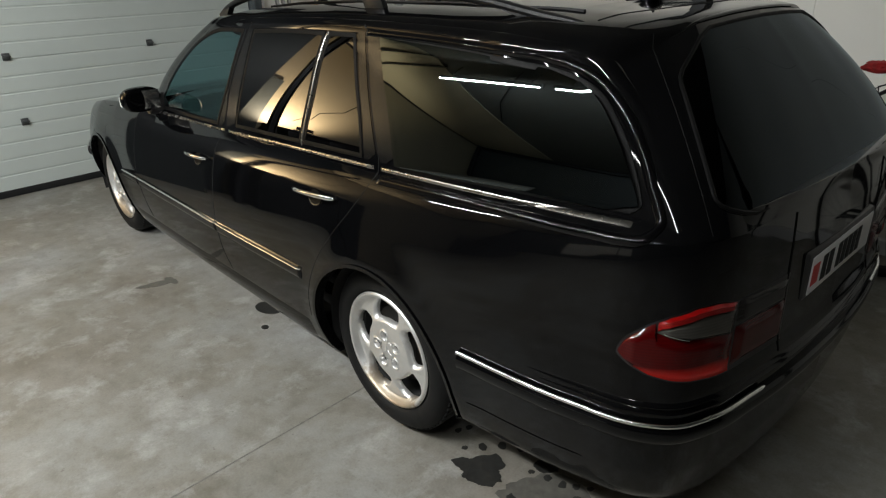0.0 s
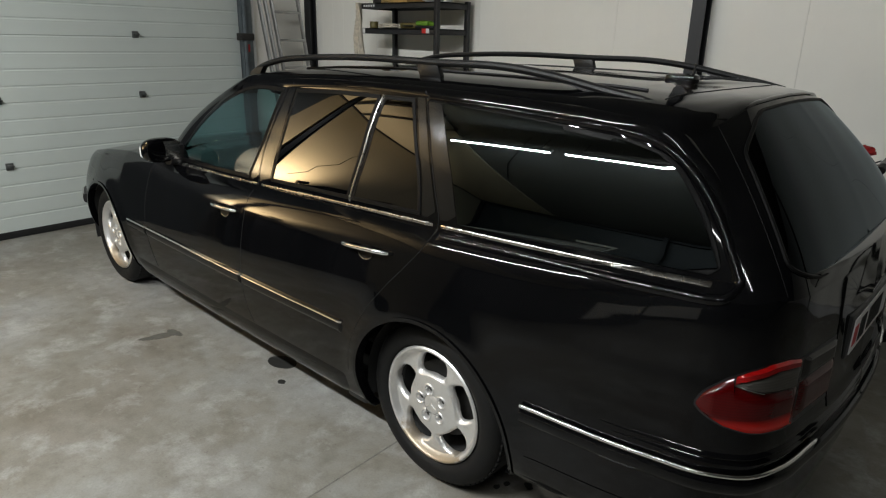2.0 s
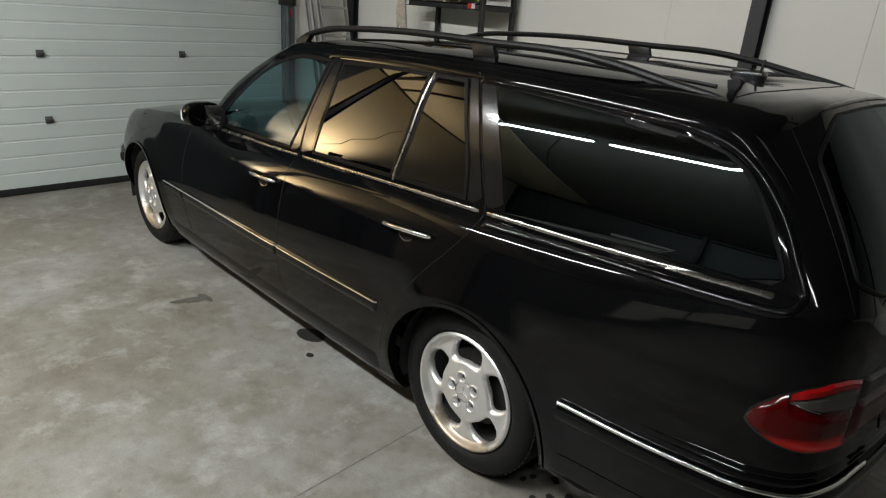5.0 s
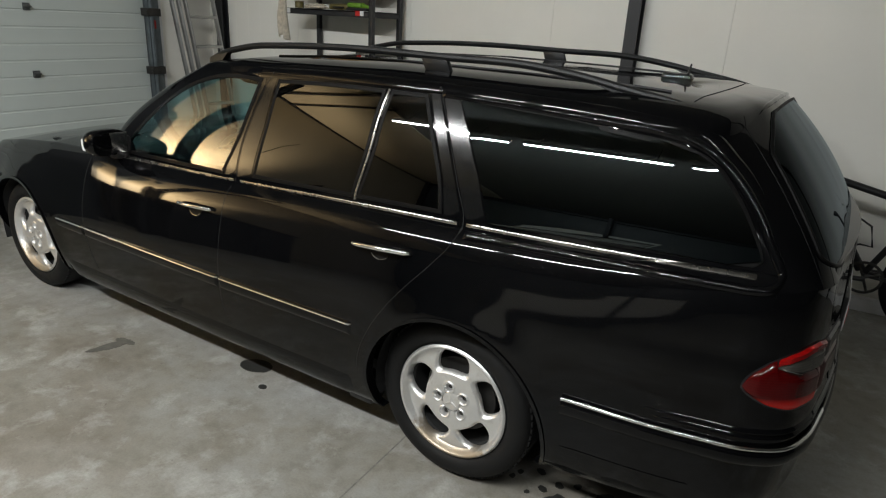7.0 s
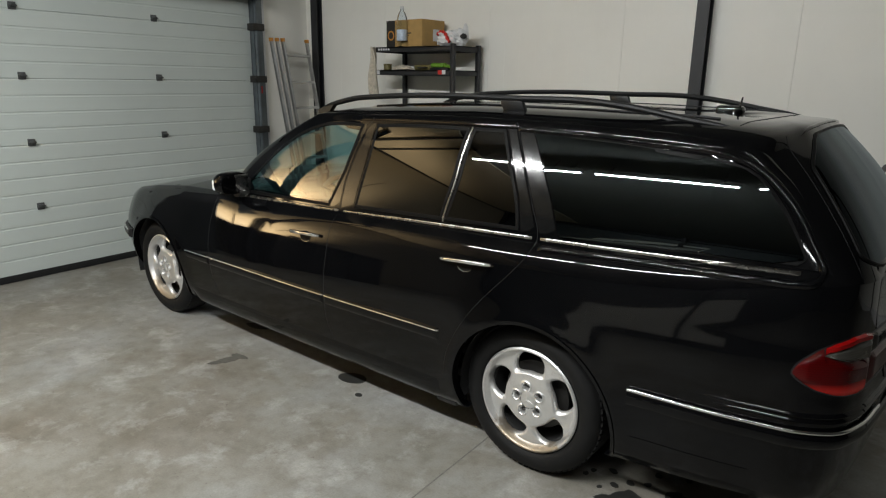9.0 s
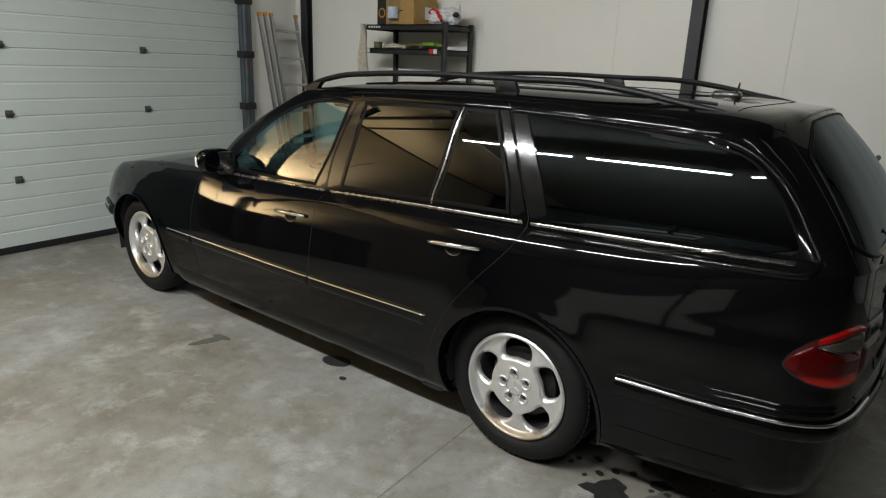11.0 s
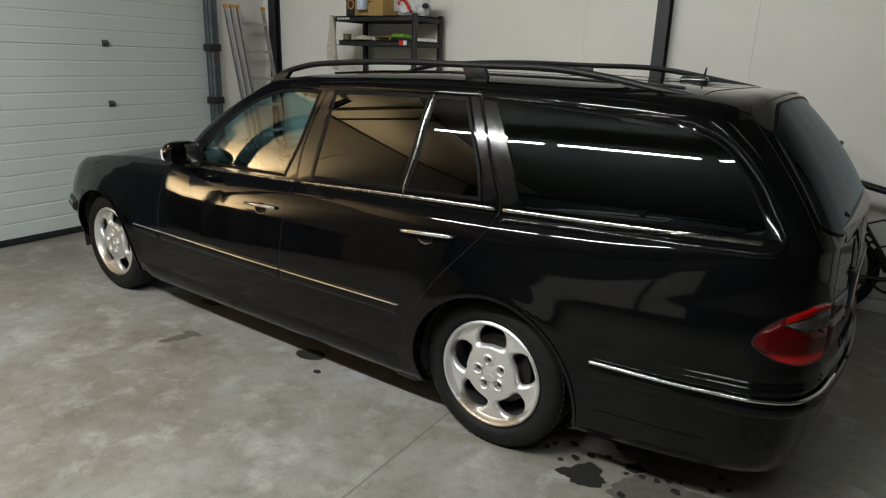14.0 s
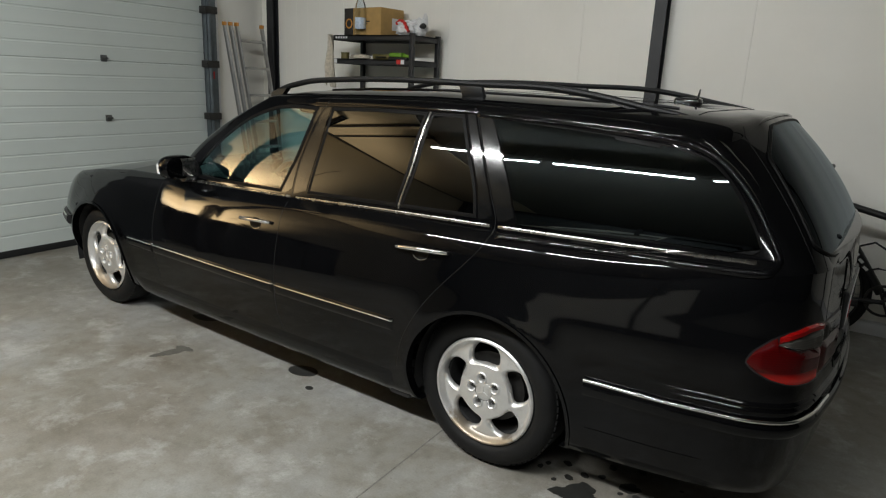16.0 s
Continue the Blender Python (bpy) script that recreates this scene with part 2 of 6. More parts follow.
def box(bm, x0, x1, y0, y1, z0, z1, bevel=0.0, m=None):
    r = bmesh.ops.create_cube(bm, size=1.0)
    vs = r["verts"]
    for v in vs:
        v.co = Vector(((x0 + x1) / 2 + v.co.x * (x1 - x0), (y0 + y1) / 2 + v.co.y * (y1 - y0), (z0 + z1) / 2 + v.co.z * (z1 - z0)))
    if bevel:
        es = list({e for v in vs for e in v.link_edges})
        g = bmesh.ops.bevel(bm, geom=es, offset=bevel, segments=2, affect="EDGES", profile=0.5)
        vs = list({v for f in g["faces"] for v in f.verts} | {v for v in vs if v.is_valid})
    if m is not None:
        bmesh.ops.transform(bm, matrix=m, verts=vs)
    return vs


def frames_along(pts):
    pts = [Vector(p) for p in pts]
    out = []
    for i, p in enumerate(pts):
        t = (pts[min(i + 1, len(pts) - 1)] - pts[max(i - 1, 0)]).normalized()
        out.append((p, t))
    return out


def tube(bm, pts, radius, seg=10, flat=1.0, up=(0, 0, 1), caps=True):
    """A round or oval bar along points. radius: one number or one for each point. flat: width over height."""
    loops = []
    fr = frames_along(pts)
    for i, (p, t) in enumerate(fr):
        r = radius[i] if isinstance(radius, (list, tuple)) else radius
        u = Vector(up)
        side = t.cross(u)
        if side.length < 1e-4:
            side = t.cross(Vector((1, 0, 0)))
        side.normalize()
        nn = side.cross(t).normalized()
        loops.append([bm.verts.new(p + side * (math.cos(a) * r * flat) + nn * (math.sin(a) * r)) for a in (2 * math.pi * k / seg for k in range(seg))])
    for a, b in zip(loops, loops[1:]):
        for k in range(seg):
            bm.faces.new((a[k], a[(k + 1) % seg], b[(k + 1) % seg], b[k]))
    if caps:
        bm.faces.new(loops[0][::-1])
        bm.faces.new(loops[-1])
    return loops


def lathe(bm, profile, seg=64, m=None):
    """Turns (radius, height) points about the z axis."""
    loops = []
    for r, h in profile:
        loops.append([bm.verts.new((r * math.cos(2 * math.pi * k / seg), r * math.sin(2 * math.pi * k / seg), h)) for k in range(seg)])
    for a, b in zip(loops, loops[1:]):
        for k in range(seg):
            bm.faces.new((a[k], a[(k + 1) % seg], b[(k + 1) % seg], b[k]))
    vs = [v for l in loops for v in l]
    if m is not None:
        bmesh.ops.transform(bm, matrix=m, verts=vs)
    return loops


def spline(xs, ys, x):
    """Smooth monotone-ish curve through points (Catmull-Rom on uneven knots)."""
    xs, ys, x = np.asarray(xs, float), np.asarray(ys, float), np.asarray(x, float)
    d = np.diff(ys) / np.diff(xs)
    t = np.empty_like(ys)
    t[0], t[-1] = d[0], d[-1]
    h = np.diff(xs)
    t[1:-1] = (d[:-1] * h[1:] + d[1:] * h[:-1]) / (h[1:] + h[:-1])
    i = np.clip(np.searchsorted(xs, x, side="right") - 1, 0, len(xs) - 2)
    s = np.clip((x - xs[i]) / h[i], 0, 1)
    h00, h10, h01, h11 = 2 * s**3 - 3 * s**2 + 1, s**3 - 2 * s**2 + s, -2 * s**3 + 3 * s**2, s**3 - s**2
    return h00 * ys[i] + h10 * h[i] * t[i] + h01 * ys[i + 1] + h11 * h[i] * t[i + 1]


def resample(pts, n, fine=None):
    """n points evenly along a smooth curve through pts."""
    p = np.asarray(pts, float)
    s = np.r_[0, np.cumsum(np.linalg.norm(np.diff(p[:, :2], axis=0), axis=1))]
    q = np.linspace(0, s[-1], n) if fine is None else fine * s[-1]
    return np.stack([spline(s, p[:, k], q) for k in range(p.shape[1])], 1)

# ---- the car: plan curves from the rear middle, along one side, to the front middle ----
CY = 0.81                       # the car's middle line; the rear axle stands at x = 0, the nose points to -x
NU, NZ = 400, 56
SHOULDER = 0.042                # rise of the sloping shoulder over 62 mm
LOW = [(1.13, 0), (1.124, 0.2), (1.10, 0.44), (1.073, 0.60), (1.027, 0.70), (0.95, 0.755), (0.8, 0.793), (0.4, 0.837), (0, 0.862), (-0.6, 0.87), (-1.2, 0.872), (-1.8, 0.87), (-2.3, 0.866),
       (-2.7, 0.857), (-3.0, 0.839), (-3.25, 0.80), (-3.44, 0.72), (-3.575, 0.58), (-3.65, 0.38), (-3.68, 0.19), (-3.69, 0)]
low = resample(LOW, NU)
# section of the side: share of the height from sill to shoulder, width factor
R_Z = [0.0, 0.04, 0.10, 0.26, 0.40, 0.50, 0.62, 0.75, 0.86, 0.93, 0.975, 1.0]
R_W = [0.905, 0.935, 0.955, 0.985, 0.998, 1.0, 0.994, 0.977, 0.955, 0.935, 0.913, 0.893]


def z_belt(x):
    return np.interp(x, [-3.68, -3.6, -3.45, -3.2, -2.9, -2.5, -2.1, -1.6, -1.1, -0.5, 0.0, 0.6, 0.95, 1.17],
                     [0.62, 0.68, 0.755, 0.815, 0.86, 0.90, 0.915, 0.915, 0.935, 0.957, 0.972, 0.998, 1.01, 1.015])


def z_top(x):
    """Height of the crease along the shoulder; from there the flank slopes in to the windows."""
    return z_belt(x) - 0.026 * np.clip((np.asarray(x) + 2.1) / 0.2, 0, 1)


def z_bot(x):
    return np.interp(x, [-3.68, -3.2, -2.85, -2.4, -0.4, 0.4, 1.17], [0.25, 0.26, 0.22, 0.172, 0.172, 0.2, 0.23])


def rear_x(z):
    return np.interp(z, [0.2, 0.35, 0.48, 0.60, 0.64, 0.72, 0.9, 1.02], [-0.05, -0.015, 0.0, -0.005, -0.016, -0.018, -0.026, -0.036])


def front_x(z):
    return np.interp(z, [0.2, 0.35, 0.5, 0.62, 0.75, 0.9], [0.10, 0.03, 0.0, 0.02, 0.06, 0.12])


def lower_grid():
    g = np.zeros((NU, NZ + 14, 3))
    rz = np.r_[np.linspace(0, 0.86, NZ - 16), np.linspace(0.87, 1.0, 16)]
    x0, y0 = low[:, 0], low[:, 1]
    zt, zb = z_top(x0), z_bot(x0)
    wr = np.clip((x0 - 0.45) / 0.7, 0, 1) ** 1.3
    wf = np.clip((-x0 - 2.7) / 0.95, 0, 1) ** 1.3
    for j, r in enumerate(rz):
        z = zb + (zt - zb) * r
        w = spline(R_Z, R_W, r)
        if r > 0.5:
            k = np.clip((x0 - 0.3) / 0.75, 0, 1)
            w = w + max(0.0, 0.978 - w) * 0.72 * k * k * (3 - 2 * k)
        g[:, j, 0] = x0 + wr * rear_x(z) + wf * front_x(z)
        g[:, j, 1] = y0 * w
        g[:, j, 2] = z
    # bonnet and shoulder, drawn in to the middle line
    edge = g[:, NZ - 1].copy()
    crown = np.interp(edge[:, 0], [-3.68, -3.5, -3.2, -2.8, -2.2, -1.8, 1.2], [0.01, 0.02, 0.028, 0.034, 0.045, 0.05, 0.0])
    for k in range(14):
        s = ((k + 1) / 14) ** 1.7
        slope = SHOULDER * np.clip(edge[:, 1] * s / 0.062, 0, 1) * np.clip((edge[:, 0] + 2.1) / 0.2, 0, 1)
        g[:, NZ + k, 0] = edge[:, 0] + s * 0.10 * wf
        g[:, NZ + k, 1] = edge[:, 1] * (1 - s)
        g[:, NZ + k, 2] = edge[:, 2] + crown * (1 - (1 - s) ** 2.4) + slope
    return g


# glasshouse: curves at the belt, half way up and at the windows' top, point by point from the rear middle
BELT = [(1.078, 0), (1.074, 0.30), (1.064, 0.48), (1.047, 0.585), (1.020, 0.640), (0.985, 0.674), (0.925, 0.692), (0.82, 0.703), (0.4, 0.742), (0, 0.756), (-0.6, 0.76), (-1.2, 0.755), (-1.65, 0.745), (-1.95, 0.735), (-2.13, 0.705), (-2.22, 0.56),
        (-2.30, 0.3), (-2.32, 0)]
MID = [(0.957, 0), (0.953, 0.25), (0.941, 0.43), (0.923, 0.518), (0.896, 0.574), (0.866, 0.610), (0.822, 0.632), (0.715, 0.657)]
TOP = [(0.768, 0), (0.765, 0.18), (0.757, 0.30), (0.748, 0.376), (0.728, 0.482), (0.698, 0.556), (0.635, 0.597), (0.50, 0.613), (0.3, 0.613), (0, 0.615), (-0.5, 0.618), (-0.95, 0.608), (-1.2, 0.603), (-1.42, 0.595), (-1.52, 0.57), (-1.575, 0.46),
       (-1.61, 0.25), (-1.62, 0)]
TOP_Z = [1.424, 1.418, 1.405, 1.381, 1.350, 1.330, 1.326, 1.343, 1.358, 1.370, 1.372, 1.360, 1.352, 1.352, 1.355, 1.362, 1.367, 1.368]
NR = len(MID)


def glasshouse_grid():
    b = np.asarray(BELT, float)
    s = np.r_[0, np.cumsum(np.linalg.norm(np.diff(b, axis=0), axis=1))]
    q = np.linspace(0, s[-1], NU)
    t = np.asarray(TOP, float)
    zb_k = z_belt(np.clip(b[:, 0], -2.05, 1.1)) - 0.025
    # the middle curve runs on along the side and round the windscreen, where the panes bow a little
    half = np.where(b[:, 0] < -1.3, 0.5 ** (1 + 0.5 * np.clip((-b[:, 0] - 1.3) / 0.6, 0, 1)), 0.5)
    m = np.stack([b[:, 0] + (t[:, 0] - b[:, 0]) * half,
                  b[:, 1] + (t[:, 1] - b[:, 1]) * 0.5**1.06 + 0.018 * np.clip(b[:, 1] / 0.7, 0, 1)], 1)
    m[:NR] = MID
    bx, by = spline(s, b[:, 0], q), spline(s, b[:, 1], q)
    tx, ty = spline(s, t[:, 0], q), spline(s, t[:, 1], q)
    mx, my = spline(s, m[:, 0], q), spline(s, m[:, 1], q)
    zb, zt = spline(s, zb_k, q), spline(s, TOP_Z, q)
    n1, n2 = 44, 30
    g = np.zeros((NU, n1 + n2, 3))
    for j in range(n1):
        k = j / (n1 - 1)
        wb, wm, wt = 2 * (k - 0.5) * (k - 1), 4 * k * (1 - k), 2 * k * (k - 0.5)
        g[:, j, 0] = wb * bx + wm * mx + wt * tx
        g[:, j, 1] = wb * by + wm * my + wt * ty
        g[:, j, 2] = zb + (zt - zb) * k
    zc = np.interp(tx, [-1.62, -1.35, -0.9, -0.5, 0.0, 0.4, 0.60, 0.78], [1.395, 1.425, 1.447, 1.458, 1.456, 1.448, 1.442, 1.432])
    sx = np.clip(tx, -0.95, 0.45)
    for j in range(n2):
        s1 = 1 - ((j + 1) / n2) ** 1.5
        G = float(spline([0, 0.48, 0.71, 0.87, 0.94, 0.975, 1.0], [1, 0.965, 0.875, 0.67, 0.46, 0.25, 0.0], s1))
        g[:, n1 + j, 0] = sx + (tx - sx) * s1
        g[:, n1 + j, 1] = ty * s1
        g[:, n1 + j, 2] = zt + (zc - zt) * G
    return g, n1


WIDER = 0.03                    # both flanks stand this much further out than the curves above
LG = lower_grid()
LG[..., 1] += WIDER * np.clip(LG[..., 1] / 0.3, 0, 1)
ARCH_R, ARCHES, ARCH_Z = 0.349, (0.022, -2.826), 0.311
for ax in ARCHES:
    # the wings swell towards the arches
    away = np.hypot(LG[..., 0] - ax, LG[..., 2] - ARCH_Z) - ARCH_R
    LG[..., 1] += 0.012 * np.exp(-np.clip(away, 0, None) ** 2 / 0.0050) * (LG[..., 1] > 0.5) * np.clip((LG[..., 2] - 0.2) / 0.15, 0, 1)
LG0 = LG.copy()
GG, GN = glasshouse_grid()
GG[..., 1] += WIDER * np.clip(GG[..., 1] / 0.3, 0, 1)


def normals(g):
    du = np.gradient(g, axis=0)
    dv = np.gradient(g, axis=1)
    n = np.cross(du, dv)
    n /= np.maximum(np.linalg.norm(n, axis=2, keepdims=True), 1e-9)
    return n


def y_side(grid, rows, x, z):
    """Half width of a surface at the place x along the car and the height z."""
    h = NU - 1
    yy, zz = [], []
    lo, hi = np.argmax(grid[:, 0, 1] > 0.5), h - np.argmax(grid[::-1, 0, 1] > 0.5)
    for j in range(rows):
        xs = grid[lo:hi, j, 0][::-1]
        yy.append(np.interp(x, xs, grid[lo:hi, j, 1][::-1]))
        zz.append(np.interp(x, xs, grid[lo:hi, j, 2][::-1]))
    return float(np.interp(z, zz, yy))


def side(x, z, off=0.0):
    """A point on the car's left side, off metres proud of it (car coordinates, left side at -y)."""
    zs = float(z_top(x)) - 0.002
    if z >= zs - 0.012:
        rim = y_side(LG0, NZ, x, zs)
        f = lambda a, b: y_side(LG0, NZ, a, b) if b < zs else max(y_side(GG, GN, a, b), rim - (b - zs) * 0.062 / SHOULDER)
    else:
        f = lambda a, b: y_side(LG0, NZ, a, b)
    e = 0.01
    y = f(x, z)
    if not off:
        return Vector((x, -y, z))
    dx = (f(x + e, z) - f(x - e, z)) / (2 * e)
    dz = (f(x, z + e) - f(x, z - e)) / (2 * e)
    dz = max(-2.0, min(2.0, dz))
    n = Vector((-dx, -1, -dz)).normalized()
    return Vector((x, -y, z)) + n * off


def roof_z(x, y):
    """Height of the roof at x and the half width y, from the nearest points of its grid."""
    p = GG[:, GN:].reshape(-1, 3)
    d = (p[:, 0] - x) ** 2 + (p[:, 1] - y) ** 2
    k = np.argsort(d)[:6]
    w = 1 / (d[k] + 1e-6)
    return float((p[k, 2] * w).sum() / w.sum())


def shell(name, grid, mask, parent, material, label="", mirrored=True):
    """Faces of a grid for which mask is true, on both sides of the car or on the left alone, with the grid's own normals."""
    nrm = normals(grid)
    nu, nv = grid.shape[:2]
    verts, faces, norms = [], [], []
    for sgn in (-1,) if mirrored is False else (-1, 1):
        idx = -np.ones((nu, nv), int)
        m = mask if sgn == -1 or isinstance(mirrored, bool) else mirrored
        for i, j in zip(*np.nonzero(m)):
            quad = []
            for a, b in ((i, j), (i + 1, j), (i + 1, j + 1), (i, j + 1)):
                if idx[a, b] < 0:
                    idx[a, b] = len(verts)
                    x, y, z = grid[a, b]
                    verts.append((x, sgn * y, z))
                    nx, ny, nz = nrm[a, b]
                    norms.append((nx, sgn * ny, nz))
                quad.append(int(idx[a, b]))
            if len(set(quad)) == 4:
                faces.append(quad if sgn == 1 else quad[::-1])
    me = bpy.data.meshes.new(name)
    me.from_pydata(verts, [], faces)
    me.materials.append(material)
    for p in me.polygons:
        p.use_smooth = True
    me.normals_split_custom_set_from_vertices(norms)
    ob = new(name, me)
    ob.parent = parent
    if label:
        ob["label"] = label
    return ob


def inside(px, pz, poly):
    """Which of the points lie inside a polygon of (x, z)."""
    res = np.zeros(px.shape, bool)
    n = len(poly)
    for k in range(n):
        (x1, z1), (x2, z2) = poly[k], poly[(k + 1) % n]
        cond = (z1 > pz) != (z2 > pz)
        with np.errstate(divide="ignore", invalid="ignore"):
            xi = (x2 - x1) * (pz - z1) / (z2 - z1 + 1e-12) + x1
        res ^= cond & (px < xi)
    return res


def smooth_poly(pts, n=8):
    """Closed outline rounded by a Catmull-Rom curve; a point given twice stays a corner."""
    out = []
    k = len(pts)
    for i in range(k):
        p0, p1, p2, p3 = (Vector(pts[(i + d) % k]) for d in (-1, 0, 1, 2))
        if (p2 - p1).length < 1e-6:
            continue
        for s in range(n):
            t = s / n
            out.append(tuple(0.5 * ((2 * p1) + (p2 - p0) * t + (2 * p0 - 5 * p1 + 4 * p2 - p3) * t * t + (3 * p1 - p0 - 3 * p2 + p3) * t**3)))
    return out


def shrink(poly, d):
    """Outline drawn in by d metres."""
    out = []
    n = len(poly)
    area = sum(poly[i][0] * poly[(i + 1) % n][1] - poly[(i + 1) % n][0] * poly[i][1] for i in range(n))
    s = 1 if area > 0 else -1
    for i in range(n):
        a, b = Vector(poly[i - 1]), Vector(poly[(i + 1) % n])
        t = b - a
        if t.length < 1e-9:
            out.append(poly[i])
            continue
        t.normalize()
        out.append((poly[i][0] - s * t.y * d, poly[i][1] + s * t.x * d))
    return out


def patch(bm, poly, off, straight=False):
    """A smooth glass sheet that fills an outline on the car's side: a low-order curve laid through the shell."""
    zs = np.array([p[1] for p in poly])
    xs0 = np.array([p[0] for p in poly])
    z0, z1 = zs.min(), zs.max()
    xm, zm = (xs0.min() + xs0.max()) / 2, (z0 + z1) / 2
    basis = lambda x, z: [1, x - xm, z - zm, (x - xm) ** 2, (z - zm) ** 2, (x - xm) * (z - zm), (x - xm) ** 3, (x - xm) ** 2 * (z - zm)]
    if straight:
        basis = lambda x, z: [1, x - xm, z - zm, (z - zm) ** 2]
    sample = [(x, z) for x in np.linspace(xs0.min() + 0.01, xs0.max() - 0.01, 18) for z in np.linspace(z0 + 0.012, z1 - 0.012, 12) if inside(np.array([x]), np.array([z]), poly)[0]]
    co = np.linalg.lstsq(np.array([basis(x, z) for x, z in sample]), np.array([side(x, z).y for x, z in sample]), rcond=None)[0]
    rows, cols, grid = 16, 24, []
    bow = 0.065 if straight else 0.0
    for r in range(rows + 1):
        z = z0 + (z1 - z0) * (0.002 + 0.996 * r / rows)
        xs = []
        n = len(poly)
        for k in range(n):
            (xa, za), (xb, zb) = poly[k], poly[(k + 1) % n]
            if (za > z) != (zb > z):
                xs.append(xa + (xb - xa) * (z - za) / (zb - za))
        a, b = min(xs), max(xs)
        grid.append([bm.verts.new((x, float(np.dot(co, basis(x, z))) - off + bow * ((x - xm) ** 2 - 0.07), z)) for x in (a + (b - a) * c / cols for c in range(cols + 1))])
    for a, b in zip(grid, grid[1:]):
        for c in range(cols):
            bm.faces.new((a[c], a[c + 1], b[c + 1], b[c]))


def ribbon(bm, line, width, height, closed=False, profile=5, power=0.6, lift=0.0008):
    """A raised strip along a line of (x, z) on the car's side."""
    pts = [Vector(p) for p in line]
    n = len(pts)
    loops = []
    for i, p in enumerate(pts):
        a = pts[(i - 1) % n] if closed or i else p
        b = pts[(i + 1) % n] if closed or i < n - 1 else p
        t = (b - a).normalized()
        nn = Vector((-t.y, t.x))
        rise = 1.0 if closed else (-0.1, 0.8, 1.0)[min(i, n - 1 - i, 2)]
        loop = []
        for k in range(profile + 2):
            f = k / (profile + 1)
            w = (f - 0.5) * width
            h = height * math.sin(math.pi * f) ** power * rise if 0 < f < 1 else -0.003
            q = p + nn * w
            loop.append(bm.verts.new(side(q.x, q.y, h + lift)))
        loops.append(loop)
    m = n if closed else n - 1
    for i in range(m):
        a, b = loops[i], loops[(i + 1) % n]
        for k in range(len(a) - 1):
            bm.faces.new((a[k], b[k], b[k + 1], a[k + 1]))


def line_pts(pts, n=40):
    p = np.asarray(pts, float)
    s = np.r_[0, np.cumsum(np.linalg.norm(np.diff(p, axis=0), axis=1))]
    q = np.linspace(0, s[-1], n)
    return [(float(a), float(b)) for a, b in zip(spline(s, p[:, 0], q), spline(s, p[:, 1], q))]


car = empty("estate_car", "glossy black estate car with tinted rear windows, parked on concrete", "car", Matrix.Translation((0, CY, 0)))

# outlines on the side
FWIN = smooth_poly([(-1.96, 0.925), (-1.96, 0.925), (-1.60, 0.930), (-1.208, 0.942), (-1.208, 0.942), (-1.128, 1.12), (-1.088, 1.345), (-1.088, 1.345), (-1.27, 1.345), (-1.40, 1.328), (-1.56, 1.27), (-1.72, 1.165), (-1.86, 1.04)])
RWIN = smooth_poly([(-1.026, 0.958), (-1.026, 0.958), (-0.488, 0.978), (-0.488, 0.978), (-0.456, 1.138), (-0.449, 1.265), (-0.440, 1.364), (-0.440, 1.364), (-0.7, 1.362), (-0.998, 1.348), (-0.998, 1.348), (-0.997, 1.165)])
RWIN2 = smooth_poly([(-0.475, 0.979), (-0.475, 0.979), (-0.101, 0.992), (-0.101, 0.992), (-0.130, 1.11), (-0.205, 1.26), (-0.262, 1.366), (-0.262, 1.366), (-0.420, 1.365), (-0.420, 1.365), (-0.431, 1.265), (-0.438, 1.138)])
QWIN = smooth_poly([(0.074, 0.996), (0.074, 0.996), (0.44, 1.008), (0.855, 1.021), (0.855, 1.021), (0.874, 1.040), (0.868, 1.062), (0.847, 1.099), (0.797, 1.174), (0.732, 1.247), (0.690, 1.279), (0.640, 1.301), (0.55, 1.320), (0.30, 1.342), (0.02, 1.358), (-0.131, 1.364), (-0.131, 1.364), (-0.075, 1.285), (0.014, 1.137)])
GAP_C = line_pts([(-0.220, 1.392), (-0.142, 1.253), (-0.062, 1.095), (-0.017, 0.975), (-0.030, 0.92), (-0.09, 0.835), (-0.17, 0.745), (-0.25, 0.645), (-0.315, 0.54), (-0.36, 0.44), (-0.385, 0.33)], 60)
GAP_B = line_pts([(-1.030, 1.375), (-1.052, 1.335), (-1.079, 1.235), (-1.113, 1.08), (-1.126, 0.935), (-1.128, 0.74), (-1.126, 0.52), (-1.115, 0.38), (-1.085, 0.3)], 60)
GAP_A = line_pts([(-2.11, 0.885), (-2.14, 0.72), (-2.15, 0.56), (-2.13, 0.4), (-2.10, 0.3)], 40)

# the lower shell, with wheel arches
centre = 0.25 * (LG[:-1, :-1] + LG[1:, :-1] + LG[1:, 1:] + LG[:-1, 1:])
for ax in ARCHES:
    d = np.hypot(LG[..., 0] - ax, LG[..., 2] - ARCH_Z)
    near = (np.abs(d - ARCH_R) < 0.0125) & (LG[..., 1] > 0.5)
    for i, j in zip(*np.nonzero(near)):
        f = ARCH_R / d[i, j]
        flank = y_side(LG0, NZ, ax + (LG0[i, j, 0] - ax) * f, ARCH_Z + (LG0[i, j, 2] - ARCH_Z) * f)
        LG[i, j, 1] = flank
        LG[i, j, 0] = ax + (LG[i, j, 0] - ax) * f
        LG[i, j, 2] = ARCH_Z + (LG[i, j, 2] - ARCH_Z) * f
side_zone = centre[..., 1] > 0.45
hole = np.zeros(centre.shape[:2], bool)
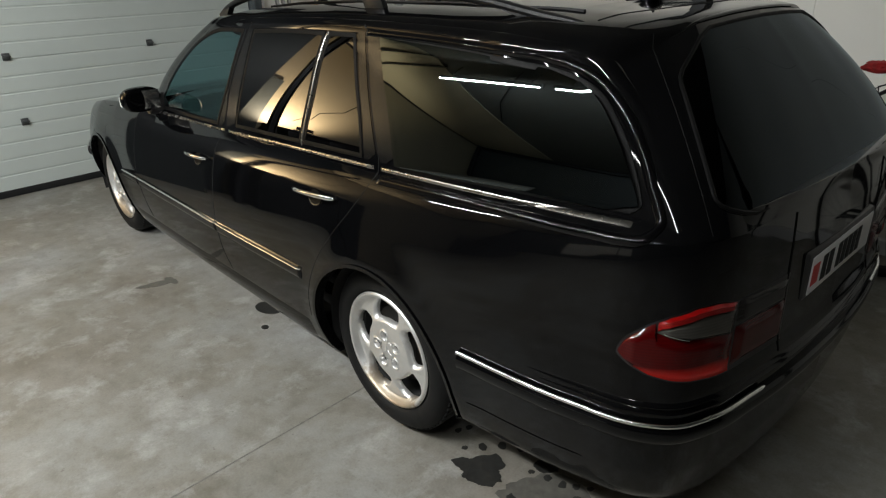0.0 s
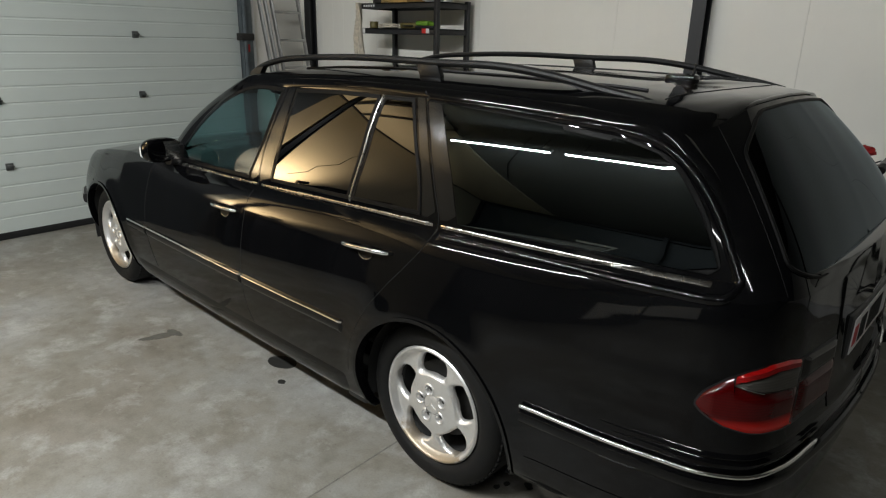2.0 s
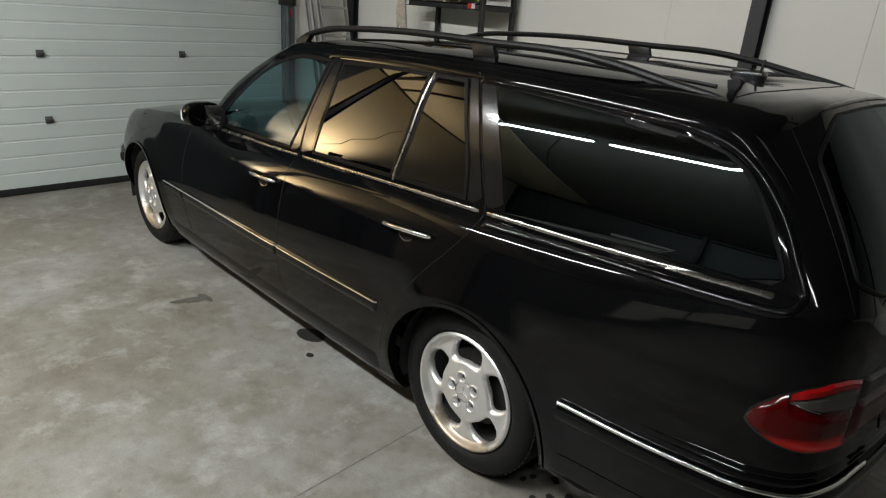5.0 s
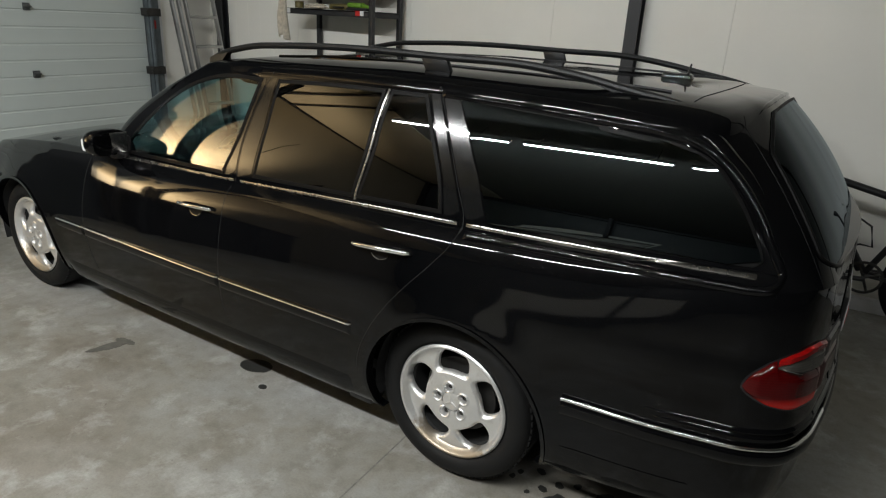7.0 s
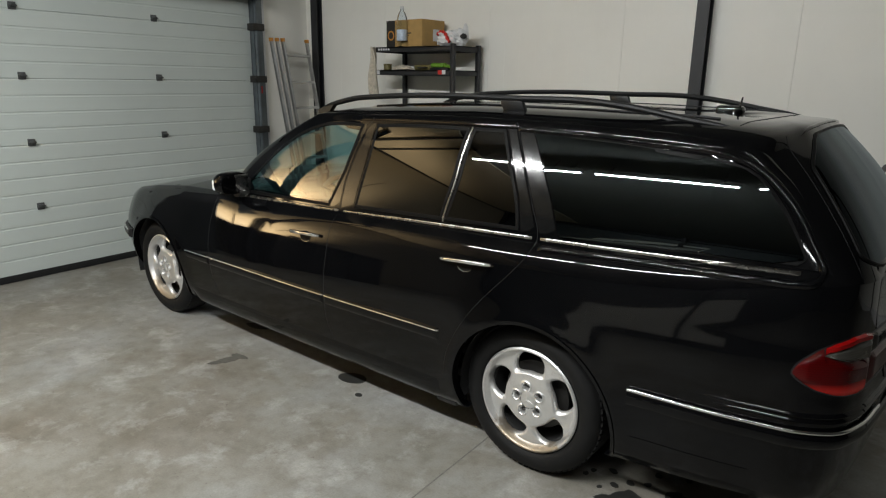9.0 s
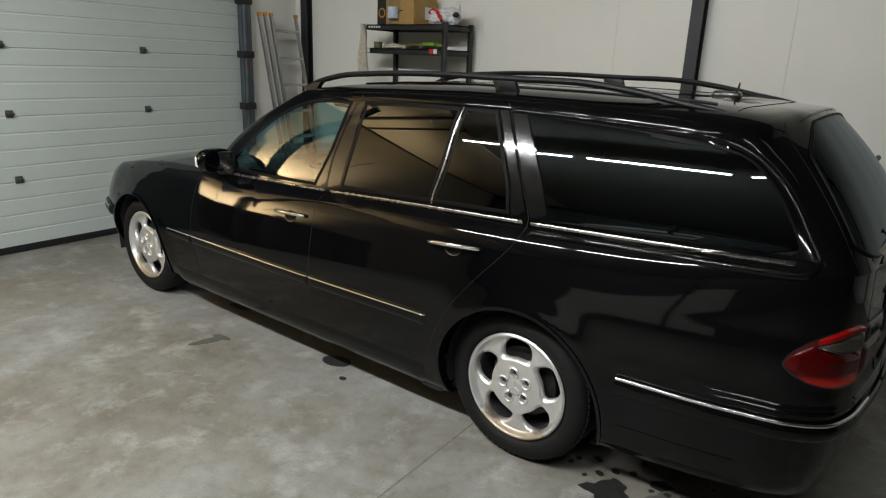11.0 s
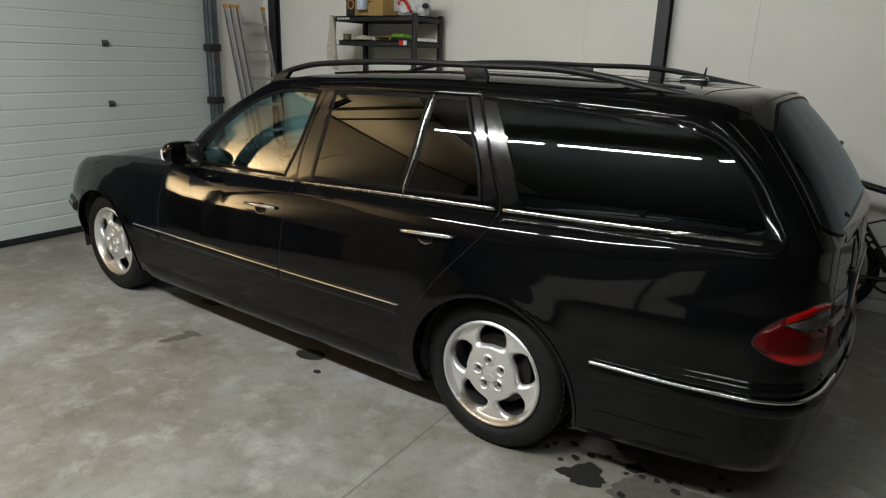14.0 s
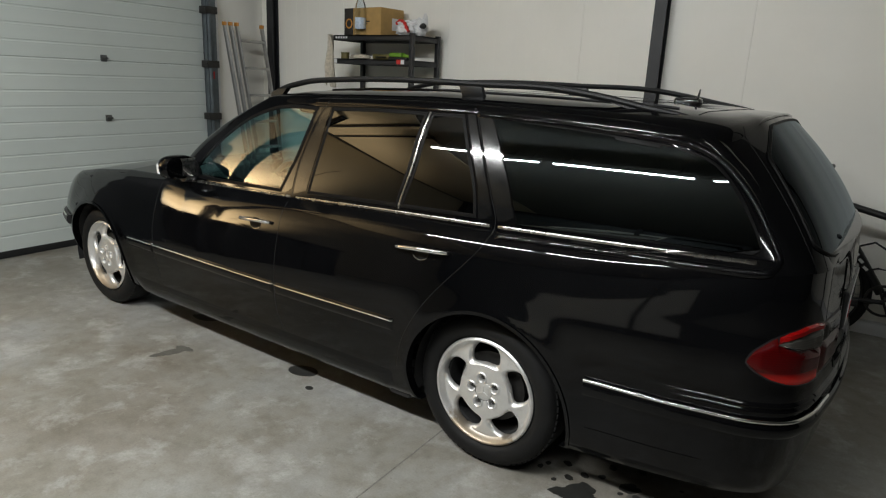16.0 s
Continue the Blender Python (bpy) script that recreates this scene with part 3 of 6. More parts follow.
for ax in ARCHES:
    d = np.hypot(LG[..., 0] - ax, LG[..., 2] - ARCH_Z)
    dmin = np.minimum(np.minimum(d[:-1, :-1], d[1:, :-1]), np.minimum(d[1:, 1:], d[:-1, 1:]))
    hole |= (dmin < ARCH_R - 0.0005) & side_zone
keep = ~hole
fd = [(x, z) for x, z in GAP_A] + [(x, z) for x, z in GAP_B[::-1] if z < 0.99]
rd = [(x, z) for x, z in GAP_B if z < 0.99] + [(x, z) for x, z in GAP_C[::-1] if z < 1.0]
in_f = inside(centre[..., 0], centre[..., 2], fd) & side_zone & keep
in_r = inside(centre[..., 0], centre[..., 2], rd) & side_zone & keep
gate = (centre[..., 0] > 0.9) & (np.abs(centre[..., 1]) < 0.56) & (centre[..., 2] > 0.66) & keep
bonnet = (centre[..., 0] < -2.05) & (np.arange(centre.shape[1])[None, :] > NZ + 1) & keep
shell("body", LG, keep & ~in_f & ~in_r & ~gate & ~bonnet, car, PAINT)
front_door = shell("front_door", LG, in_f, car, PAINT, mirrored=False)
rear_door = shell("rear_door", LG, in_r, car, PAINT, mirrored=False)
shell("far_doors", LG, np.zeros_like(in_f), car, PAINT, mirrored=(in_f | in_r))
tailgate = shell("tailgate", LG, gate, car, PAINT)
shell("bonnet", LG, bonnet, car, PAINT)

# glasshouse with window holes
gc = 0.25 * (GG[:-1, :-1] + GG[1:, :-1] + GG[1:, 1:] + GG[:-1, 1:])
cut = np.zeros(gc.shape[:2], bool)
on_side = (gc[..., 1] > 0.5) & (np.arange(gc.shape[1])[None, :] < GN)
for poly in (FWIN, RWIN, RWIN2, QWIN):
    cut |= inside(gc[..., 0], gc[..., 2], shrink(poly, 0.003 if poly is QWIN else 0.016)) & on_side
ju = np.arange(gc.shape[1])[None, :]
iu = np.arange(gc.shape[0])[:, None]
wind = (iu > 338) & (ju > 4) & (ju < GN - 2)
_b = np.asarray(BELT, float)
_s = np.r_[0, np.cumsum(np.linalg.norm(np.diff(_b, axis=0), axis=1))]
COL = _s / _s[-1] * (NU - 1)                    # column of the grid at each point of the belt
GLASS_U = COL[3] + 0.30 * (COL[4] - COL[3])


def rear_half(k):
    """Half width, in columns, of the rear window at the share k of its height; its corners are rounded."""
    lo, hi = min(1.0, k / 0.16), min(1.0, (1 - k) / 0.20)
    return GLASS_U * (1 - 0.20 * (1 - lo) ** 2.2 - 0.30 * (1 - hi) ** 2.2)


def on_gate(u, j, off=0.0):
    """Point of the glasshouse by column (negative on the left) and row, off metres outside it."""
    a, sgn = abs(u), -1 if u < 0 else 1
    i, r = int(min(a, NU - 2)), int(min(j, GG.shape[1] - 2))
    f, h = a - i, j - r
    p = (GG[i, r] * (1 - f) + GG[i + 1, r] * f) * (1 - h) + (GG[i, r + 1] * (1 - f) + GG[i + 1, r + 1] * f) * h
    n = GNORM[i, r]
    p = p + n * off
    return Vector((p[0], sgn * p[1], p[2]))


GNORM = normals(GG)
if GNORM[5, 20, 0] < 0:
    GNORM = -GNORM
BACK_J0, BACK_J1 = 3.0, GN - 3.0
back = (iu < GLASS_U - 6) & (ju > 9) & (ju < GN - 10)
shell("roof", GG, ~cut & ~wind & ~back, car, PAINT)
shell("windscreen", GG, wind, car, SCREEN)
bm = bmesh.new()
rows = []
for r in range(29):
    k = r / 28
    w = rear_half(k)
    rows.append([bm.verts.new(on_gate(w * (c / 24 - 1), BACK_J0 + (BACK_J1 - BACK_J0) * k, 0.0035)) for c in range(49)])
for p, q in zip(rows, rows[1:]):
    for c in range(48):
        bm.faces.new((p[c], p[c + 1], q[c + 1], q[c]))
part("rear_window", bm, REARGLASS, car, "dark tinted rear window", edge=60)
bm = bmesh.new()
ring = [on_gate(-rear_half(k), BACK_J0 + (BACK_J1 - BACK_J0) * k, 0.003) for k in np.linspace(0, 1, 30)]
ring += [on_gate(rear_half(1) * c, BACK_J1, 0.003) for c in np.linspace(-1, 1, 30)[1:]]
ring += [on_gate(rear_half(k), BACK_J0 + (BACK_J1 - BACK_J0) * k, 0.003) for k in np.linspace(1, 0, 30)[1:]]
ring += [on_gate(rear_half(0) * c, BACK_J0, 0.003) for c in np.linspace(1, -1, 30)[1:]]
tube(bm, ring, 0.0055, 8)
part("window_seal", bm, SEAL, car, "black rubber seal")
for nm, poly, mt in (("front_side_window", FWIN, GLASS), ("rear_side_window", RWIN, PRIVACY), ("rear_side_window", RWIN2, PRIVACY), ("quarter_window", QWIN, QUARTER)):
    bm = bmesh.new()
    patch(bm, shrink(poly, 0.004), 0.008 if nm == "quarter_window" else 0.001, nm == "quarter_window")
    pane = part(nm, bm, mt, car, "clear glass" if mt is GLASS else "dark tinted glass")
    far = bmesh.new()
    far.from_mesh(pane.data)
    for v in far.verts:
        v.co.y = -v.co.y
    bmesh.ops.reverse_faces(far, faces=far.faces)
    part(nm, far, SCREEN if mt is GLASS else mt, car, "clear glass" if mt is GLASS else "dark tinted glass")
    bm = bmesh.new()
    ribbon(bm, shrink(poly, 0.008), 0.019, 0.0018, closed=True, power=0.2)
    part("window_seal", bm, SEAL, car)

# satin covers on the pillars between the windows
for poly in ([(-0.093, 0.993), (-0.027, 0.995), (-0.070, 1.095), (-0.150, 1.253), (-0.216, 1.370), (-0.252, 1.370), (-0.195, 1.262), (-0.121, 1.112)],
             [(-0.010, 0.995), (0.064, 0.997), (0.004, 1.137), (-0.085, 1.287), (-0.138, 1.370), (-0.200, 1.371), (-0.134, 1.253), (-0.054, 1.095)],
             [(-1.198, 0.944), (-1.134, 0.946), (-1.121, 1.08), (-1.087, 1.235), (-1.058, 1.345), (-1.078, 1.347), (-1.119, 1.12)],
             [(-1.118, 0.946), (-1.036, 0.960), (-1.006, 1.165), (-1.007, 1.350), (-1.045, 1.348), (-1.071, 1.235), (-1.105, 1.08)]):
    bm = bmesh.new()
    patch(bm, poly, 0.0013)
    part("pillar_cover", bm, PILLAR, car, "satin black pillar cover")

# panel gaps
for nm, ln in (("door_gap", GAP_A), ("door_gap", GAP_B), ("door_gap", GAP_C)):
    bm = bmesh.new()
    ribbon(bm, ln, 0.007, 0.0006, profile=1)
    part(nm, bm, MATTE, car)

# chrome belt line
BELT_LINE = [(-1.93, 0.908), (-1.62, 0.913), (-1.13, 0.930), (-0.55, 0.956), (-0.022, 0.974), (0.39, 0.988), (0.64, 0.995), (0.878, 1.003)]
bl = line_pts(BELT_LINE, 160)
for lo_x, hi_x, own in ((-1.93, -1.122, front_door), (-1.112, -0.024, rear_door), (-0.012, 0.9, car)):
    bm = bmesh.new()
    ribbon(bm, [p for p in bl if lo_x <= p[0] <= hi_x], 0.014, 0.005, profile=7, power=0.3)
    part("belt_strip", bm, BRIGHT, own, "chrome belt strip")
# bright bars between the windows
for ln, w in ((line_pts([(-0.482, 0.972), (-0.447, 1.138), (-0.440, 1.265), (-0.430, 1.366)], 24), 0.014),):
    bm = bmesh.new()
    ribbon(bm, ln, w, 0.006)
    part("window_bar", bm, BRIGHT, car, "bright window bar")
# raised creases round the windows: one over all of them, one round the quarter window
bm = bmesh.new()
eave = [tuple((GG[i, GN + 1] - 0.036 * GNORM[i, GN + 1]) * (1, -1, 1)) for i in range(NU) if -1.25 < GG[i, GN + 1, 0] < 0.56 and GG[i, GN + 1, 1] > 0.5]
down = [tuple(side(x, z, -0.036)) for x, z in ((0.683, 1.325), (0.730, 1.293), (0.776, 1.255), (0.803, 1.228), (0.844, 1.180), (0.886, 1.132), (0.930, 1.087), (0.965, 1.05))]
crest = resample((eave[::-6] + down), 200)
tube(bm, [tuple(p) for p in crest], [0.033 + 0.0085 * min(1.0, k / 12, (199 - k) / 24) for k in range(200)], 72)
part("window_surround", bm, PAINT, car)
bm = bmesh.new()
ribbon(bm, line_pts([(0.0, 0.945), (0.225, 0.954), (0.47, 0.962), (0.68, 0.969), (0.80, 0.973), (0.875, 0.976), (0.908, 0.982), (0.925, 0.997), (0.926, 1.016), (0.914, 1.038), (0.883, 1.083), (0.853, 1.131), (0.815, 1.181), (0.768, 1.231), (0.731, 1.264), (0.668, 1.305), (0.616, 1.325), (0.545, 1.338), (0.307, 1.352), (0.10, 1.362), (-0.13, 1.3685), (-0.205, 1.371)], 240), 0.024, 0.0070, profile=19, power=1.0, lift=0.0028)
part("window_frame", bm, PAINT, car)

# side mouldings with a bright insert
SM = [(-2.41, 0.52), (-2.14, 0.522), (-1.13, 0.522), (-0.40, 0.527)]
sm = line_pts(SM, 360)
for lo_x, hi_x, own in ((-2.41, -2.152, car), (-2.146, -1.133, front_door), (-1.125, -0.40, rear_door)):
    pts = [p for p in sm if lo_x <= p[0] <= hi_x]
    bm = bmesh.new()
    ribbon(bm, [(x, z - 0.012) for x, z in pts], 0.062, 0.008)
    part("side_moulding", bm, PAINT, own)
    bm = bmesh.new()
    ribbon(bm, [(x, z + 0.006) for x, z in pts], 0.011, 0.0125, profile=7)
    part("moulding_strip", bm, CHROME, own, "bright moulding strip")

# handles
for hx0, hx1, hz0, hz1, own in ((-1.40, -1.185, 0.798, 0.806, front_door), (-0.425, -0.175, 0.836, 0.852, rear_door)):
    cx, cz = (hx0 + hx1) / 2, (hz0 + hz1) / 2
    # flat disc, coloured black for the shade in the hollow behind the grip
    bm = bmesh.new()
    n = 28
    rim = [bm.verts.new(side(cx + 0.040 * math.cos(2 * math.pi * k / n), cz - 0.013 + 0.027 * math.sin(2 * math.pi * k / n), 0.0014)) for k in range(n)]
    low_v = [bm.verts.new(side(cx + 0.036 * math.cos(2 * math.pi * k / n), cz - 0.013 + 0.023 * math.sin(2 * math.pi * k / n), 0.0010)) for k in range(n)]
    for k in range(n):
        bm.faces.new((rim[k], rim[(k + 1) % n], low_v[(k + 1) % n], low_v[k]))
    bm.faces.new(low_v)
    part("recess_shade", bm, SEAL, own, "flat dark disc for the shade in the grip recess")
    bm = bmesh.new()
    pts = [side(hx0 + (hx1 - hx0) * k / 16, hz0 + (hz1 - hz0) * k / 16, 0.010 + 0.026 * math.sin(math.pi * k / 16) ** 0.5) for k in range(17)]
    tube(bm, pts, [0.005] + [0.0085] * 15 + [0.006], 12, 0.8)
    hd = part("door_handle", bm, CHROME, own, "chrome door handle")
    # bright crescent put in as the highlight on the hollow's lower edge
    bm = bmesh.new()
    pts = [side(cx + 0.038 * math.cos(a), cz - 0.013 + 0.025 * math.sin(a), 0.002) for a in (math.pi * (1.12 + 0.72 * k / 20) for k in range(21))]
    tube(bm, pts, [0.0005 + 0.0013 * math.sin(math.pi * (k + 0.5) / 21) for k in range(21)], 8)
    part("recess_glint", bm, BRIGHT, own)

# arches: rolled lip and dark housing
for ax in ARCHES:
    bm = bmesh.new()
    la, lb, lc = [], [], []
    for k in range(61):
        a = radians(-28 + 236 * k / 60)
        x, z = ax + ARCH_R * math.cos(a), ARCH_Z + ARCH_R * math.sin(a)
        foot = max(0.19, float(z_bot(x)) + 0.005)
        z = max(z, foot)
        p = side(x, z, 0.0)
        q = side(ax + (ARCH_R + 0.012) * math.cos(a), max(foot, ARCH_Z + (ARCH_R + 0.012) * math.sin(a)), 0.006)
        la.append(bm.verts.new(q))
        lb.append(bm.verts.new(p + Vector((0, -0.005, 0))))
        lc.append(bm.verts.new(p + Vector((0, 0.035, 0))))
    for k in range(60):
        bm.faces.new((la[k], la[k + 1], lb[k + 1], lb[k]))
        bm.faces.new((lb[k], lb[k + 1], lc[k + 1], lc[k]))
    part("arch_lip", bm, PAINT, car)
    bm = bmesh.new()
    a0, a1 = [], []
    for k in range(41):
        a = radians(-14 + 208 * k / 40)
        x, z = ax + (ARCH_R + 0.004) * math.cos(a), ARCH_Z + (ARCH_R + 0.004) * math.sin(a)
        a0.append(bm.verts.new((x, -0.83, z)))
        a1.append(bm.verts.new((x, -0.45, z)))
    for k in range(40):
        bm.faces.new((a0[k], a0[k + 1], a1[k + 1], a1[k]))
    bm.faces.new(a1)
    part("wheel_housing", bm, MATTE, car)
bm = bmesh.new()
box(bm, -3.3, 0.9, -0.66, 0.66, 0.20, 0.26, 0.01)
part("underbody", bm, MATTE, car)

# bumpers
bm = bmesh.new()
ribbon(bm, line_pts([(0.42, 0.497), (0.6, 0.498), (0.8, 0.50), (0.95, 0.503), (1.0, 0.505)], 40), 0.05, 0.012)
part("bumper_moulding", bm, PAINT, car)


def round_rear(z, off, x_from, n=60):
    """Points at the height z from x_from round the rear corner to the far side (car coordinates)."""
    row = []
    for i in range(NU):
        zs = LG[i, :NZ, 2]
        row.append([np.interp(z, zs, LG[i, :NZ, 0]), np.interp(z, zs, LG[i, :NZ, 1])])
    row = np.array(row)
    sel = row[(row[:, 0] > x_from)]
    left = [(float(a), float(-b)) for a, b in sel[::-1]]
    right = [(float(a), float(b)) for a, b in sel]
    pts = left + right[1:]
    out = []
    for k, (a, b) in enumerate(pts):
        p, q = Vector(pts[max(0, k - 1)]), Vector(pts[min(len(pts) - 1, k + 1)])
        t = (q - p).normalized()
        nn = Vector((t.y, -t.x))
        out.append(Vector((a, b, z)) + Vector((nn.x, nn.y, 0)) * off)
    return out


def round_front(z, off, x_to):
    row = np.array([[np.interp(z, LG[i, :NZ, 2], LG[i, :NZ, 0]), np.interp(z, LG[i, :NZ, 2], LG[i, :NZ, 1])] for i in range(NU)])
    sel = row[row[:, 0] < x_to]
    pts = [(float(a), float(-b)) for a, b in sel] + [(float(a), float(b)) for a, b in sel[::-1]][1:]
    out = []
    for k, (a, b) in enumerate(pts):
        p, q = Vector(pts[max(0, k - 1)]), Vector(pts[min(len(pts) - 1, k + 1)])
        t = (q - p).normalized()
        nn = Vector((-t.y, t.x))
        out.append(Vector((a, b, z)) - Vector((nn.x, nn.y, 0)) * -off)
    return out


STRIP_END = -0.42
bumper = bmesh.new()
tube(bumper, round_rear(0.495, 0.004, 0.42), 0.026, 10, 0.55)
rb = part("rear_bumper_moulding", bumper, PAINT, car)
ring = round_rear(0.527, 0.010, 0.42)
for run in ([p for p in ring if p.y < STRIP_END], [p for p in ring if p.y > -STRIP_END]):
    bm = bmesh.new()
    tube(bm, run, [0.0068] * (len(run) - 1) + [0.003] if run[0].y < 0 else 0.0068, 12, 1.0)
    part("bumper_strip", bm, CHROME, rb, "chrome bumper strip")
# two sloping ledges above the moulding
for nm, z, x_from in (("bumper_crease", 0.579, 0.62), ("bumper_edge", 0.560, 0.66)):
    bm = bmesh.new()
    inner, outer = round_rear(z, 0.0, x_from), round_rear(z, 1.0, x_from)
    loops = []
    for k, (p, q) in enumerate(zip(inner, outer)):
        grow = min(1.0, 0.1 + 10 * min(k, len(inner) - 1 - k) / len(inner))
        n = (q - p).normalized()
        sect = [(-0.006, 0.0125)]
        for f in range(9):
            a = radians(44 - 14 * f / 8)
            sect.append((-0.002 + 0.060 * (math.cos(a) - math.cos(radians(44))), 0.0105 + 0.060 * (math.sin(a) - math.sin(radians(44)))))
        sect += [(sect[-1][0] + 0.0003, sect[-1][1] - 0.002), (-0.004, -0.009)]
        loops.append([bm.verts.new(p + n * (o * grow - 0.002 * (1 - grow)) + Vector((0, 0, h * grow))) for o, h in sect])
    for a, b in zip(loops, loops[1:]):
        for k in range(len(a) - 1):
            bm.faces.new((a[k], a[k + 1], b[k + 1], b[k]))
    bmesh.ops.recalc_face_normals(bm, faces=bm.faces)
    part(nm, bm, PAINT, rb, edge=40)
bm = bmesh.new()
ribbon(bm, line_pts([(0.43, 0.335), (0.6, 0.337), (0.82, 0.34)], 30), 0.006, 0.0015)
part("bumper_line", bm, PAINT, rb)
bm = bmesh.new()
tube(bm, round_front(0.50, 0.006, -3.17), 0.032, 10, 0.6)
fb = part("front_bumper_moulding", bm, TRIM, car)
bm = bmesh.new()
tube(bm, round_front(0.525, 0.02, -3.18), 0.006, 8, 1.0)
part("bumper_strip", bm, CHROME, fb)

# sill skirt
bm = bmesh.new()
ribbon(bm, line_pts([(-2.42, 0.235), (-1.5, 0.235), (-0.42, 0.24)], 50), 0.12, 0.010)
part("sill_cover", bm, PAINT, car)
bm = bmesh.new()
box(bm, -0.475, -0.36, -0.82, -0.73, 0.155, 0.27, 0.012)
part("jacking_cover", bm, TRIM, car)


# tail lights: red lens with a smoked upper band, wrapped round the corner
def rear_surface(u, z):
    """Point of the shell by its index along the plan curve and its height (left side)."""
    i = int(min(max(u, 0), NU - 2))
    f = u - i
    a = [np.interp(z, LG[i, :NZ, 2], LG[i, :NZ, k]) * (1 - f) + np.interp(z, LG[i + 1, :NZ, 2], LG[i + 1, :NZ, k]) * f for k in (0, 1)]
    return Vector((a[0], -a[1], z))


def corner_patch(bm, u0, u1, low_f, high_f, off, sgn=-1, nu=26, nz=10):
    rows = []
    for a in range(nu + 1):
        u = u0 + (u1 - u0) * a / nu
        s = a / nu
        z0, z1 = low_f(s), high_f(s)
        col = []
        for b in range(nz + 1):
            z = z0 + (z1 - z0) * b / nz
            p = rear_surface(u, z)
            q, r = rear_surface(u + 1.5, z), rear_surface(u - 1.5, z)
            t = (r - q).normalized()
            n = Vector((t.y, -t.x, 0)).normalized()
            edge = min(1.0, min(s, 1 - s) * 7 + 0.15, min(b, nz - b) / nz * 6 + 0.15)
            p = p + n * off * edge
            if sgn > 0:
                p.y = -p.y
            col.append(bm.verts.new(p))
        rows.append(col)
    for a, b in zip(rows, rows[1:]):
        for k in range(nz):
            f = (a[k], b[k], b[k + 1], a[k + 1])
            bm.faces.new(f if sgn < 0 else f[::-1])


U_TIP, U_MID, U_END = 56.5, 36.6, 21.0


def light_top(s):
    return float(np.interp(s, [0, 0.03, 0.075, 0.22, 0.38, 0.58, 0.78, 1.0], [0.716, 0.736, 0.753, 0.787, 0.811, 0.828, 0.828, 0.816]))


def light_bottom(s):
    return float(np.interp(s, [0, 0.04, 0.12, 0.25, 0.43, 0.60, 0.8, 1.0], [0.710, 0.697, 0.682, 0.663, 0.649, 0.641, 0.635, 0.634]))


def band(s):
    """Lower edge of the smoked band."""
    return float(np.interp(s, [0.28, 0.53, 1.0], [0.770, 0.752, 0.738]))


def band_top(s):
    return float(np.interp(s, [0.28, 0.40, 0.63, 1.0], [0.773, 0.790, 0.807, 0.800]))


for sgn in (-1, 1):
    bm = bmesh.new()
    corner_patch(bm, U_TIP + 0.3, U_END - 0.5, lambda s: light_bottom(min(1, s * 1.8)) - 0.004, lambda s: light_top(min(1, s * 1.8)) + 0.003, 0.0012, sgn, 60, 12)
    tl = part("tail_light", bm, TRIM, car, "red and smoked tail light")
    at = lambda s: 0.28 + 0.72 * s
    bm = bmesh.new()
    corner_patch(bm, U_TIP, U_MID, light_bottom, lambda s: light_top(s) if s < 0.28 else band(s), 0.013, sgn, 50, 12)
    part("red_lens", bm, RED_LENS, tl, "red lens")
    bm = bmesh.new()
    corner_patch(bm, U_TIP - (U_TIP - U_MID) * 0.28, U_MID, lambda s: band(at(s)) + 0.001, lambda s: band_top(at(s)), 0.0115, sgn, 36)
    part("smoked_lens", bm, SMOKE_LENS, tl, "smoked upper lens")
    bm = bmesh.new()
    corner_patch(bm, U_TIP - (U_TIP - U_MID) * 0.28, U_MID, lambda s: band_top(at(s)) + 0.001, lambda s: light_top(at(s)), 0.013, sgn, 36, 5)
    part("red_edge", bm, RED_EDGE, tl, "red upper edge")
    bm = bmesh.new()
    at3 = lambda s: 0.31 + 0.24 * s
    corner_patch(bm, U_TIP - (U_TIP - U_MID) * 0.31, U_TIP - (U_TIP - U_MID) * 0.55, lambda s: band(at3(s)) + 0.003, lambda s: band(at3(s)) + 0.009 - 0.004 * s, 0.0135, sgn, 14, 3)
    part("reflector", bm, CHROME, tl, "bright reflector")
    bm = bmesh.new()
    corner_patch(bm, U_MID - 0.5, U_END, lambda s: 0.645, lambda s: 0.748, 0.011, sgn)
    part("inner_red_lens", bm, DARK_RED, tl, "dark red lens")
    bm = bmesh.new()
    corner_patch(bm, U_MID - 0.5, U_END, lambda s: 0.751, lambda s: 0.815 - 0.010 * s, 0.009, sgn)
    part("inner_smoked_lens", bm, SMOKE_DARK, tl, "dark smoked lens")

# tailgate fittings
XR = 1.112
bm = bmesh.new()
box(bm, XR + 0.0005, XR + 0.004, -0.236, 0.244, 0.722, 0.832, 0.001)
holder = bmesh.new()
box(holder, XR - 0.06, XR, -0.255, 0.263, 0.707, 0.847, 0.01)
part("plate_recess", holder, TRIM, car)
plate = part("number_plate", bm, WHITE, car, "white plate with dark characters")
x = -0.16
for w in (0.045, 0.045, 0.0, 0.04, 0.04, 0.04, 0.04, 0.04):
    if w:
        bm = bmesh.new()
        box(bm, XR + 0.004, XR + 0.0055, x, x + w * 0.78, 0.740, 0.815)
        part("character_bar", bm, MATTE, plate, smooth=False)
    x += w if w else 0.025
bm = bmesh.new()
box(bm, XR + 0.004, XR + 0.0055, -0.23, -0.185, 0.747, 0.807)
part("plate_shield", bm, RED, plate, smooth=False)
bm = bmesh.new()
lathe(bm, [(0.045, 0.0), (0.045, 0.006), (0.041, 0.009), (0.037, 0.006), (0.037, 0.0)], 40, pose(1.088, 0, 0.955, 0, 82, 0))
part("badge", bm, CHROME, car, "round chrome badge")
